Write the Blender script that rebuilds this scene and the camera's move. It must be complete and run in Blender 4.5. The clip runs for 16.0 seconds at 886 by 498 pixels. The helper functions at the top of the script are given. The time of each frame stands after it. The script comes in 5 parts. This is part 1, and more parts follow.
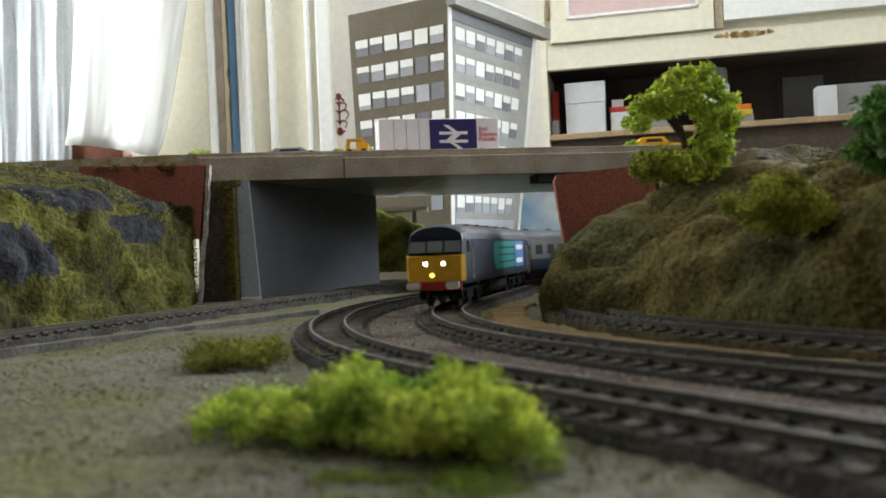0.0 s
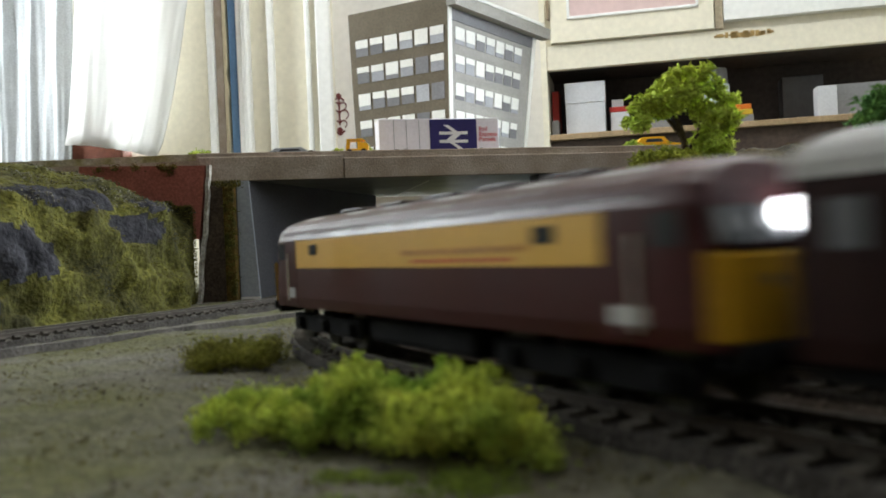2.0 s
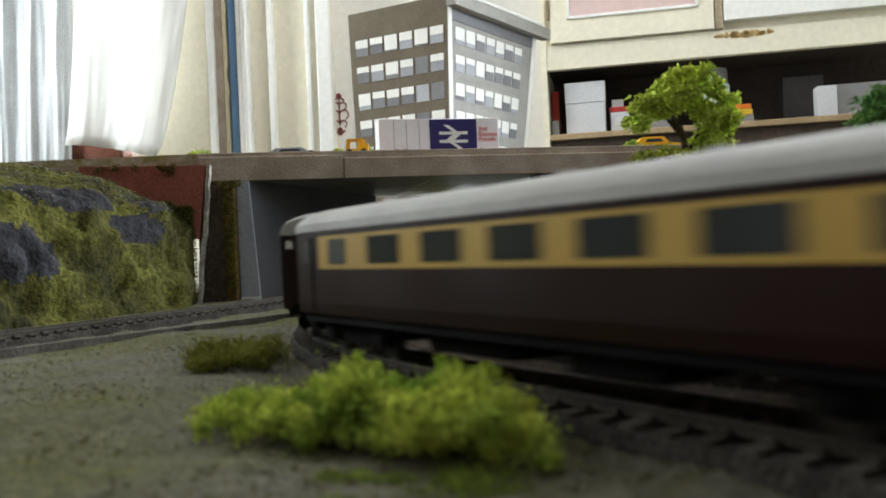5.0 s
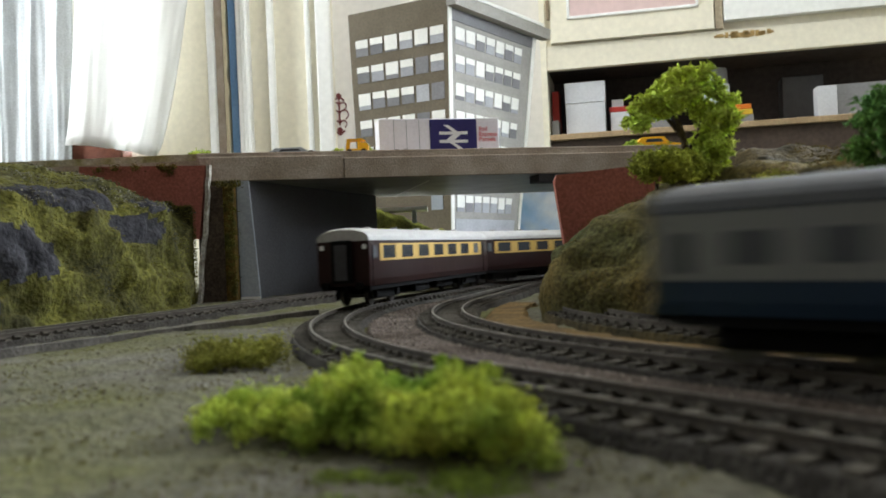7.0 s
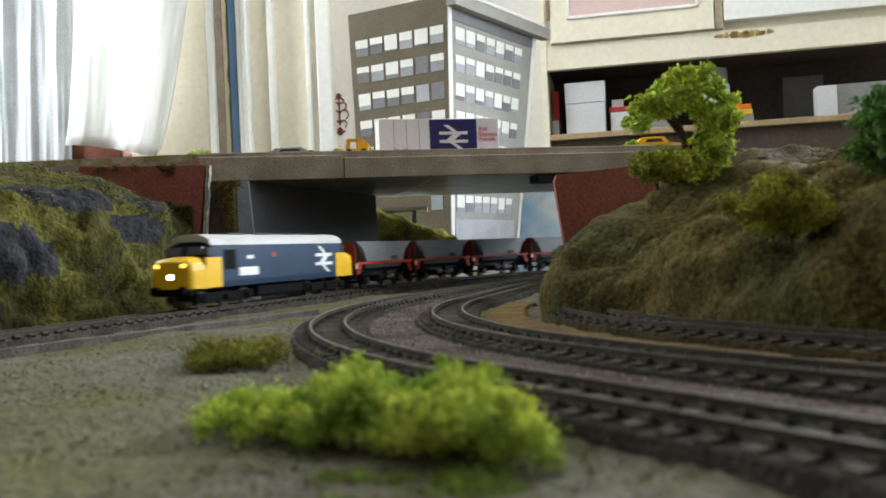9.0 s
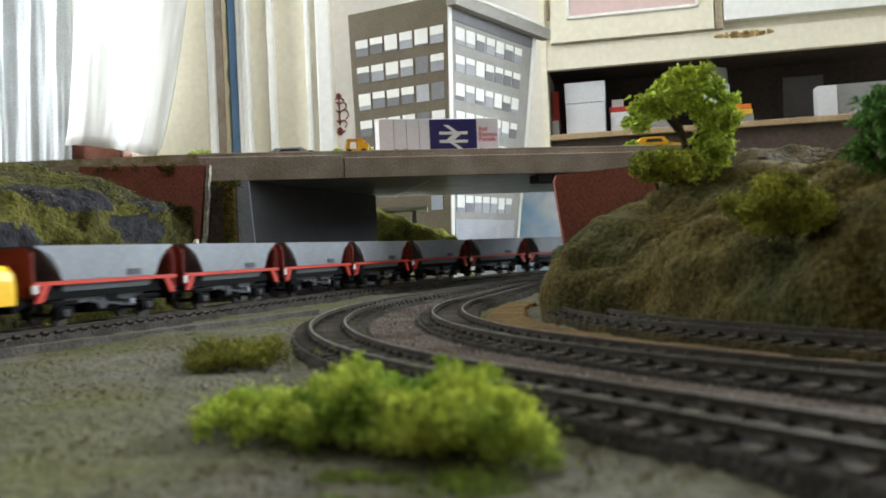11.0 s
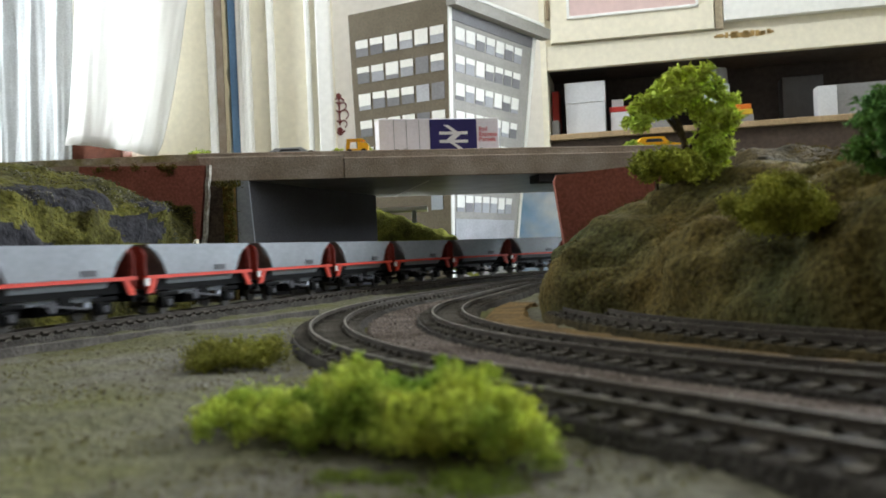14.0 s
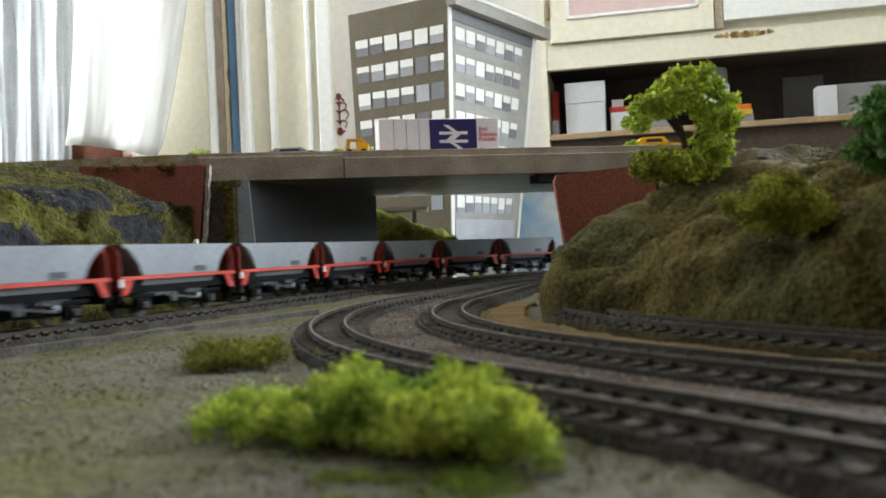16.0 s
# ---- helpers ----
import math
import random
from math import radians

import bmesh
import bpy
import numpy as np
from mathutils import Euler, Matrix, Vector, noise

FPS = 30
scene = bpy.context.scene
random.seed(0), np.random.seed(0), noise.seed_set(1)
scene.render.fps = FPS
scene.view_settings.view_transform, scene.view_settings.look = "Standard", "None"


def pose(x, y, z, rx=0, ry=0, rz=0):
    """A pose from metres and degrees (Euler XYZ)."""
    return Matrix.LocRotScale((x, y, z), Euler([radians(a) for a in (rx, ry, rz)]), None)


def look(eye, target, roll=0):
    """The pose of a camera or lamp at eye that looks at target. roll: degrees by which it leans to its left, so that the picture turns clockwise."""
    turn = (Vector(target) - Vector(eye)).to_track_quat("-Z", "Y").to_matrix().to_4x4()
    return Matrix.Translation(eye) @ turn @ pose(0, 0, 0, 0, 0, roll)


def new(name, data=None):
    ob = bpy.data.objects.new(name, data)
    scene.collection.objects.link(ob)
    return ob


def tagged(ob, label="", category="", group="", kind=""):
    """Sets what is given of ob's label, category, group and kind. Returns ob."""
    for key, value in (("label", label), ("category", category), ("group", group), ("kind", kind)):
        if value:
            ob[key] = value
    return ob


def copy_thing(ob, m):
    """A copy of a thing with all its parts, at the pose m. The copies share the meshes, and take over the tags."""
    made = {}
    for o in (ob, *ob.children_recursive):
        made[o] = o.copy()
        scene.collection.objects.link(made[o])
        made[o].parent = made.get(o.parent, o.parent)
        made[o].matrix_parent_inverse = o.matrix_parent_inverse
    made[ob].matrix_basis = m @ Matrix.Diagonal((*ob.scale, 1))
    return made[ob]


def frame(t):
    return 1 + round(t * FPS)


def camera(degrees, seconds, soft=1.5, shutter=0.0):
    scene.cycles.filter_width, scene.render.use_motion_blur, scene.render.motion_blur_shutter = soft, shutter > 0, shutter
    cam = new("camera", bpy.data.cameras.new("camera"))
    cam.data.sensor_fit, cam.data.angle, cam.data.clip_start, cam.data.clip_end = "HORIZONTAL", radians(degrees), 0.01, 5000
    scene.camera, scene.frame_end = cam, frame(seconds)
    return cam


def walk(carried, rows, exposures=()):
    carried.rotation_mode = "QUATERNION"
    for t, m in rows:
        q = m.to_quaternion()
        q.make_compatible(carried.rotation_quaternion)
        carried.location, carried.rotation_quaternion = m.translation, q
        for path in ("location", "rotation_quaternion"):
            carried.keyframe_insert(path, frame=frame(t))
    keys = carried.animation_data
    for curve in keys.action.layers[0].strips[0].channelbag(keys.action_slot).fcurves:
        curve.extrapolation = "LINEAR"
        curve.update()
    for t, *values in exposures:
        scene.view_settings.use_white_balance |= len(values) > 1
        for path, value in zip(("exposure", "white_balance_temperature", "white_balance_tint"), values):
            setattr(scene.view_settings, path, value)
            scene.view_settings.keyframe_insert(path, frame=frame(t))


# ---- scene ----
# A model railway (4 mm scale) on a baseboard in a room. Metres; the ground is z = 0, the rail tops z = 0.006.
cam = camera(54.73, 16.0, soft=1.7, shutter=0.8)
cam.data.dof.use_dof, cam.data.dof.focus_distance, cam.data.dof.aperture_fstop = True, 0.88, 20
EYE = Vector((0, 0, 0.0384))
CAM_POSE = look(EYE, EYE + Vector((0, 1, math.tan(radians(0.126)))), -2.505)
walk(cam, [(0, CAM_POSE), (16, CAM_POSE)])

# ---- light ----
world = bpy.data.worlds.new("world")
scene.world = world
world.use_nodes = True
wn = world.node_tree
sky = wn.nodes.new("ShaderNodeTexSky")
sky.sky_type = "NISHITA"
sky.sun_disc = False
sky.sun_elevation, sky.sun_rotation = radians(35), radians(120)
wn.links.new(sky.outputs[0], wn.nodes["Background"].inputs[0])
wn.nodes["Background"].inputs[1].default_value = 0.1


def area_lamp(name, where, target, sx, sy, watts, color):
    data = bpy.data.lights.new(name, "AREA")
    data.shape, data.size, data.size_y, data.energy, data.color = "RECTANGLE", sx, sy, watts, color
    ob = new(name, data)
    ob.matrix_basis = look(where, target)
    return ob


area_lamp("ceiling_lamp_light", (0.15, 1.10, 1.50), (0.15, 1.10, 0), 0.9, 0.12, 9, (0.97, 1.0, 1.0))
# Weak side fill, added from the east; its window is unseen.
area_lamp("east_window_light", (2.74, 0.25, 0.82), (0.0, 0.5, 0.10), 1.4, 0.9, 11, (0.91, 1.0, 1.10))
area_lamp("north_window_light", (1.90, 2.00, 0.84), (0.0, 0.75, 0.10), 1.0, 1.1, 195, (0.91, 1.0, 1.10))
# Added fill for the back wall and door; no known source to the west.
area_lamp("west_window_light", (-1.44, 1.42, 0.80), (0.2, 1.42, 0.3), 0.55, 0.9, 32, (0.92, 0.98, 1))
area_lamp("sheet_window_light", (-0.59, 1.792, 0.72), (-0.59, 0.0, 0.72), 0.15, 0.9, 3.2, (0.95, 1.0, 1.0))
scene.view_settings.exposure = 0.0


# ---- materials ----
def rgb(r, g, b):
    return (r, g, b, 1)


def mat(name, color, rough=0.6, metal=0.0, vary=0.15, scale=60.0, fine=600.0, bump=0.0, color2=None, glow=0.0, rand=0.0, bump_scale=None, transmit=0.0):
    m = bpy.data.materials.new(name)
    m.use_nodes = True
    n, l = m.node_tree.nodes, m.node_tree.links
    b = n["Principled BSDF"]
    b.inputs["Roughness"].default_value, b.inputs["Metallic"].default_value = rough, metal
    b.inputs["Specular IOR Level"].default_value = 0.08 if rough > 0.82 else 0.2 if rough > 0.3 else 0.5
    geo = n.new("ShaderNodeNewGeometry") if rand < 0 else None
    co = n.new("ShaderNodeTexCoord")
    t1, t2 = n.new("ShaderNodeTexNoise"), n.new("ShaderNodeTexNoise")
    t1.inputs["Scale"].default_value, t2.inputs["Scale"].default_value = scale, fine
    t1.inputs["Detail"].default_value = 5
    for t in (t1, t2):
        l.new(co.outputs["Object"], t.inputs["Vector"])
    mix1 = n.new("ShaderNodeMix")
    mix1.data_type = "RGBA"
    ramp = n.new("ShaderNodeMapRange")
    ramp.inputs[1].default_value, ramp.inputs[2].default_value = 0.35, 0.65
    l.new(t1.outputs[0], ramp.inputs[0])
    l.new(ramp.outputs[0], mix1.inputs[0])
    c2 = color2 or tuple(c * (1 - vary) for c in color)
    mix1.inputs[6].default_value, mix1.inputs[7].default_value = rgb(*color), rgb(*c2)
    hsv = n.new("ShaderNodeHueSaturation")
    l.new(mix1.outputs[2], hsv.inputs["Color"])
    mr = n.new("ShaderNodeMapRange")
    mr.inputs[1].default_value, mr.inputs[2].default_value = 0.3, 0.7
    mr.inputs[3].default_value, mr.inputs[4].default_value = 1 - vary, 1 + vary
    l.new(t2.outputs[0], mr.inputs[0])
    if rand:
        oi = n.new("ShaderNodeObjectInfo") if rand > 0 else geo
        r2 = n.new("ShaderNodeMapRange")
        r2.inputs[3].default_value, r2.inputs[4].default_value = 1 - abs(rand), 1 + abs(rand)
        l.new(oi.outputs["Random"] if rand > 0 else oi.outputs["Random Per Island"], r2.inputs[0])
        mul = n.new("ShaderNodeMath")
        mul.operation = "MULTIPLY"
        l.new(mr.outputs[0], mul.inputs[0])
        l.new(r2.outputs[0], mul.inputs[1])
        l.new(mul.outputs[0], hsv.inputs["Value"])
    else:
        l.new(mr.outputs[0], hsv.inputs["Value"])
    l.new(hsv.outputs[0], b.inputs["Base Color"])
    rr = n.new("ShaderNodeMapRange")
    rr.inputs[3].default_value, rr.inputs[4].default_value = max(0, rough - 0.12), min(1, rough + 0.12)
    l.new(t1.outputs[0], rr.inputs[0])
    l.new(rr.outputs[0], b.inputs["Roughness"])
    if bump:
        t3 = n.new("ShaderNodeTexNoise")
        t3.inputs["Scale"].default_value = bump_scale or fine
        t3.inputs["Detail"].default_value = 4
        l.new(co.outputs["Object"], t3.inputs["Vector"])
        bp = n.new("ShaderNodeBump")
        bp.inputs["Strength"].default_value, bp.inputs["Distance"].default_value = min(1, bump), 0.002
        l.new(t3.outputs[0], bp.inputs["Height"])
        l.new(bp.outputs[0], b.inputs["Normal"])
    if glow:
        b.inputs["Emission Color"].default_value = rgb(*color)
        b.inputs["Emission Strength"].default_value = glow
    if transmit:
        b.inputs["Transmission Weight"].default_value = transmit
    return m


GROUND = mat("ground_scatter", (0.112, 0.104, 0.088), 0.95, 0, 0.28, 15, 300, 0.8, (0.086, 0.086, 0.034), bump_scale=420)
CORK = mat("cork_track_bed", (0.150, 0.096, 0.036), 0.92, 0, 0.35, 50, 500, 0.8, (0.085, 0.056, 0.026))
SLEEPER = mat("dusty_plastic_sleeper", (0.088, 0.079, 0.064), 0.88, 0, 0.35, 100, 900, rand=0.3)
TRACKBED = mat("dark_track_bed", (0.066, 0.060, 0.052), 0.95, 0, 0.4, 70, 700, 1.0, (0.034, 0.030, 0.026), bump_scale=800)
RAIL = mat("rusty_rail_side", (0.060, 0.050, 0.039), 0.8, 0, 0.3, 80, 900)
RAILTOP = mat("worn_rail_top", (0.145, 0.132, 0.108), 0.42, 0.45, 0.25, 80, 900)
LANDBROWN = mat("dark_brown_bank", (0.062, 0.046, 0.018), 0.95, 0, 0.5, 34, 420, 0.9, (0.020, 0.017, 0.009), bump_scale=260)
HILL = mat("flocked_hill", (0.090, 0.066, 0.018), 0.95, 0, 0.5, 20, 420, 0.8, (0.048, 0.050, 0.018), bump_scale=300)
CLIFF = mat("mossy_cliff", (0.084, 0.080, 0.016), 0.95, 0, 0.5, 26, 260, 0.9, (0.026, 0.024, 0.010), bump_scale=300)
ROCK = mat("bare_grey_rock", (0.030, 0.029, 0.032), 0.9, 0, 0.35, 45, 300, 1.0, (0.018, 0.017, 0.019), bump_scale=220)
MOSS = mat("moss_flock", (0.110, 0.106, 0.018), 0.95, 0, 0.35, 40, 700, 0.6, (0.09, 0.075, 0.018), rand=-0.4)
BROWNMOSS = mat("brown_flock", (0.13, 0.085, 0.02), 0.95, 0, 0.35, 40, 700, 0.6, (0.07, 0.06, 0.015), rand=-0.4)
FOAM = mat("bright_green_foam", (0.60, 0.65, 0.115), 0.9, 0, 0.3, 55, 900, 0.3, (0.24, 0.37, 0.055), rand=-0.55)
TREEGREEN = mat("tree_foam", (0.58, 0.66, 0.12), 0.9, 0, 0.25, 50, 900, 0.3, (0.38, 0.50, 0.08), rand=-0.3)
DARKTREE = mat("dark_tree_foam", (0.07, 0.17, 0.05), 0.9, 0, 0.3, 50, 900, 0.3, (0.10, 0.20, 0.04), rand=-0.45)
BARK = mat("tree_bark", (0.09, 0.065, 0.04), 0.9, 0, 0.3, 150, 900, 0.5)
DECK = mat("bridge_deck_card", (0.38, 0.32, 0.265), 0.85, 0, 0.16, 40, 500, 0.3, (0.29, 0.235, 0.185))
UNDERDECK = mat("bridge_underside_grey", (0.26, 0.25, 0.22), 0.38, 0, 0.1, 25, 400, 0.1)
PIER = mat("grey_painted_pier", (0.12, 0.12, 0.13), 0.85, 0, 0.12, 20, 500, 0.2)
PALEGREY = mat("pale_grey_card", (0.33, 0.36, 0.40), 0.8, 0, 0.1, 30, 500, 0.1)
BROWNWOOD = mat("stained_brown_block", (0.08, 0.06, 0.045), 0.9, 0, 0.3, 40, 400, 0.5)
RUSTEDGE = mat("mossy_rusty_edge", (0.15, 0.085, 0.022), 0.95, 0, 0.4, 90, 400, 1.0, (0.055, 0.055, 0.015))
REDWALL = mat("red_oxide_wall", (0.30, 0.105, 0.082), 0.85, 0, 0.2, 30, 400, 0.3, (0.25, 0.085, 0.065))
WHITECARD = mat("white_card_edge", (0.75, 0.74, 0.70), 0.7, 0, 0.05, 30, 300)
TORNCARD = mat("torn_card_edge", (0.46, 0.44, 0.40), 0.85, 0, 0.3, 90, 400, 0.4, (0.22, 0.19, 0.15))
GRIT = mat("loose_grit", (0.24, 0.21, 0.18), 0.9, 0, 0.3, 80, 700, 0.3, (0.10, 0.085, 0.07), rand=-0.5)


# ---- building blocks ----
def obj(name, bm, material, smooth=False):
    me = bpy.data.meshes.new(name)
    bm.normal_update()
    bm.to_mesh(me)
    bm.free()
    for m in material if isinstance(material, (list, tuple)) else [material]:
        me.materials.append(m)
    if smooth:
        me.polygons.foreach_set("use_smooth", [True] * len(me.polygons))
    return new(name, me)


def part(name, bm, material, parent, label="", smooth=False):
    ob = obj(name, bm, material, smooth)
    ob.parent = parent
    return tagged(ob, label)


def holder(name, m=None):
    ob = new(name)
    ob.empty_display_size = 0.01
    if m is not None:
        ob.matrix_basis = m
    return ob


def add_box(bm, x0, x1, y0, y1, z0, z1, bevel=0.0, turn=None, mat_index=0):
    vs = [Vector((x, y, z)) for z in (z0, z1) for y in (y0, y1) for x in (x0, x1)]
    if turn is not None:
        vs = [turn @ v for v in vs]
    v = [bm.verts.new(p) for p in vs]
    fs = [bm.faces.new([v[i] for i in q]) for q in ((0, 2, 3, 1), (4, 5, 7, 6), (0, 1, 5, 4), (2, 6, 7, 3), (0, 4, 6, 2), (1, 3, 7, 5))]
    for f in fs:
        f.material_index = mat_index
    if bevel:
        es = list({e for f in fs for e in f.edges})
        bmesh.ops.bevel(bm, geom=es, offset=bevel, segments=2, affect="EDGES", profile=0.5)


def box(*a, **k):
    bm = bmesh.new()
    add_box(bm, *a, **k)
    return bm


def add_cyl(bm, a, b, r0, r1=None, n=12):
    a, b = Vector(a), Vector(b)
    r1 = r0 if r1 is None else r1
    q = (b - a).to_track_quat("Z", "Y")
    rings = []
    for p, r in ((a, r0), (b, r1)):
        rings.append([bm.verts.new(p + q @ Vector((r * math.cos(2 * math.pi * i / n), r * math.sin(2 * math.pi * i / n), 0))) for i in range(n)])
    for i in range(n):
        bm.faces.new([rings[0][i], rings[0][(i + 1) % n], rings[1][(i + 1) % n], rings[1][i]])
    bm.faces.new(rings[0][::-1])
    bm.faces.new(rings[1])


def cyl(*a, **k):
    bm = bmesh.new()
    add_cyl(bm, *a, **k)
    return bm


def loft(sections, close=True):
    """Skin over rings of points of equal count, with end caps."""
    bm = bmesh.new()
    rings = [[bm.verts.new(p) for p in s] for s in sections]
    n = len(rings[0])
    for a, b in zip(rings[:-1], rings[1:]):
        for i in range(n):
            bm.faces.new([a[i], a[(i + 1) % n], b[(i + 1) % n], b[i]])
    if close:
        bm.faces.new(rings[0][::-1])
        bm.faces.new(rings[-1])
    bmesh.ops.recalc_face_normals(bm, faces=bm.faces)
    return bm


def prism(outline, y0, y1):
    """An outline in x and z, drawn out along y."""
    return loft([[(x, y0, z) for x, z in outline], [(x, y1, z) for x, z in outline]])


# ---- the ways of the tracks ----
def trace(x, y, h, segs, step=0.004):
    out, s = [], 0.0
    for length, k in segs:
        n = max(2, int(length / step))
        d = length / n
        for _ in range(n):
            out.append((s, x, y, h))
            hm = h + k * d / 2
            x, y, h, s = x + d * math.cos(hm), y + d * math.sin(hm), h + k * d, s + d
    out.append((s, x, y, h))
    return np.array(out)


def on(way, s):
    """Place and heading at s along a way."""
    return [float(np.interp(s, way[:, 0], way[:, i])) for i in (1, 2, 3)]


LOOP = (0.382, 0.471)


def hairpin(r, leave, outward, back, tail):
    """A way from the near right, round the loop to its far side; outward: its pieces from the loop to the near right."""
    a = radians(leave)
    h = a - math.pi / 2
    x, y = LOOP[0] + r * math.cos(a), LOOP[1] + r * math.sin(a)
    lead = trace(x, y, h + math.pi, outward)[::-1].copy()
    lead[:, 0], lead[:, 3] = lead[0, 0] - lead[:, 0], lead[:, 3] - math.pi
    turn, straight, r2 = back
    rest = trace(x, y, h, [(r * radians(leave - turn), -1 / r), (straight, 0), (r2 * radians(turn - 90), -1 / r2), (tail, 0)])
    rest[:, 0] += lead[-1, 0]
    return np.concatenate((lead, rest[1:]))


WAY_A = hairpin(0.443, 213, [(2.07, 0)], (159, 0.12, 0.52), 0.9)
WAY_B = hairpin(0.381, 206, [(0.30, 1 / 0.68), (1.805, 0)], (164, 0.15, 0.44), 0.9)
WAY_E = hairpin(0.312, 206, [(0.30, 1 / 0.75), (0.363, 0)], (180, 0.02, 0.3), 0.02)
WAY_C = trace(-0.9601, -1.4164, 1.19864, [(2.38, 0), (0.3, -1.0953), (0.3, -0.9464), (1.0, -1.18), (1.2, 0)])


# ---- baseboard and tracks ----
def ground_height(x, y):
    p = Vector((x * 14, y * 14, 0))
    return 0.0020 * noise.noise(p) + 0.0014 * noise.noise(p * 4.3) + 0.0009 * noise.noise(p * 15) - 0.0014


def grid_mesh(x0, x1, y0, y1, step, f, skip=None):
    nx, ny = int((x1 - x0) / step) + 1, int((y1 - y0) / step) + 1
    vs, fs = [], []
    for j in range(ny):
        for i in range(nx):
            x, y = x0 + (x1 - x0) * i / (nx - 1), y0 + (y1 - y0) * j / (ny - 1)
            vs.append((x, y, f(x, y)))
    for j in range(ny - 1):
        for i in range(nx - 1):
            a = j * nx + i
            if skip and skip(*vs[a][:2]):
                continue
            fs.append((a, a + 1, a + nx + 1, a + nx))
    return vs, fs


def mesh_of(name, vs, fs, material, smooth=True):
    me = bpy.data.meshes.new(name)
    me.from_pydata(vs, [], fs)
    me.materials.append(material)
    if smooth:
        me.polygons.foreach_set("use_smooth", [True] * len(me.polygons))
    return new(name, me)


BX0, BX1, BY0, BY1 = -1.25, 2.45, -1.5, 1.72
vs, fs = grid_mesh(-0.62, 0.62, 0.03, 1.25, 0.0042, ground_height)
ground = tagged(mesh_of("ground", vs, fs, GROUND), "grey brown scattered ground of the model layout", "ground", kind="structure")
baseboard = tagged(obj("baseboard", box(BX0, BX1, BY0, BY1, -0.03, -0.006), GROUND), "plain scattered baseboard of the model railway", "baseboard", kind="structure")


def sweep(way, s0, s1, outline, step=0.006):
    """An outline in (across to the left, up) drawn along a way."""
    n = max(2, int((s1 - s0) / step))
    vs, fs, k = [], [], len(outline)
    for i in range(n + 1):
        x, y, h = on(way, s0 + (s1 - s0) * i / n)
        for a, z in outline:
            vs.append((x - a * math.sin(h), y + a * math.cos(h), z))
    for i in range(n):
        for j in range(k):
            a, b = i * k + j, i * k + (j + 1) % k
            fs.append((a, b, b + k, a + k))
    fs.append(tuple(range(k))[::-1])
    fs.append(tuple(n * k + j for j in range(k)))
    return vs, fs


def sleeper_mesh():
    bm = box(-0.0018, 0.0018, -0.0155, 0.0155, 0.0005, 0.0034)
    for s in (-1, 1):
        for e in (-1, 1):
            y = s * 0.00825 + e * 0.0016
            add_box(bm, -0.0014, 0.0014, y - 0.0008, y + 0.0008, 0.0034, 0.0044)
    me = bpy.data.meshes.new("sleeper")
    bm.to_mesh(me)
    bm.free()
    me.materials.append(SLEEPER)
    return me


SLEEPER_MESH = sleeper_mesh()


def lay_track(way, s0, s1, near0, near1, label, pitch=0.0092, bed=None, shiny=True):
    track = tagged(holder("railway_track"), label, "railway track", kind="structure")
    top = [(-0.0182, -0.003), (-0.0166, 0.0024), (0.0166, 0.0024), (0.0182, -0.003)]
    v, f = sweep(way, s0, s1, top)
    b = mesh_of("ballast_bed", v, f, bed or TRACKBED, False)
    b.parent = track
    for side in (-1, 1):
        a = side * 0.00825
        prof = [(a - 0.0011, 0.0034), (a - 0.0011, 0.0038), (a - 0.0003, 0.0040), (a - 0.0005, 0.0052), (a - 0.0005, 0.006),
                (a + 0.0005, 0.006), (a + 0.0005, 0.0052), (a + 0.0003, 0.0040), (a + 0.0011, 0.0038), (a + 0.0011, 0.0034)]
        v, f = sweep(way, s0, s1, prof)
        r = mesh_of("rail", v, f, RAIL, False)
        if shiny:
            r.data.materials.append(RAILTOP)
            for q in range(4, len(f) - 2, len(prof)):
                r.data.polygons[q].material_index = 1
        r.parent = track
    far = bmesh.new()
    s, rnd = s0, random.Random(5)
    while s < s1:
        x, y, h = on(way, s)
        m = pose(x, y, rnd.uniform(-0.0002, 0.0002), 0, 0, math.degrees(h) + rnd.uniform(-1, 1))
        if near0 <= s <= near1:
            o = new("sleeper", SLEEPER_MESH)
            o.parent = track
            o.matrix_basis = m
        else:
            add_box(far, -0.0018, 0.0018, -0.0155, 0.0155, 0.0005, 0.0034, turn=m)
        s += pitch
    part("far_sleepers", far, SLEEPER, track)["kind"] = "stuff"
    return track


lay_track(WAY_A, 0.2, 4.12, 1.87, 3.0, "black sleepered model track curving round the hairpin")
lay_track(WAY_B, 0.2, 4.0, 1.87, 2.85, "black sleepered model track inside the outer curve")
lay_track(WAY_C, 0.4, 5.15, 1.75, 2.95, "ballasted model track passing under the road bridge")
lay_track(WAY_E, 0.05, 0.80, 0.35, 0.80, "dark disused model track at the foot of the hill", bed=LANDBROWN, shiny=False)
v, f = sweep(WAY_A, 1.95, 2.62, [(-0.047, -0.003), (-0.044, 0.0008), (-0.020, 0.0008), (-0.018, -0.003)])
tagged(mesh_of("brown_infill", v, f, mat("brown_earth_infill", (0.115, 0.092, 0.078), 0.95, 0, 0.4, 24, 500, 1.0, (0.042, 0.029, 0.021), bump_scale=500), False), "dark brown earth between the two tracks", "track bed", kind="structure")
v, f = sweep(WAY_B, 2.015, 2.40, [(-0.0445, -0.002), (-0.0425, 0.0012), (-0.025, 0.0016), (-0.0205, -0.002)])
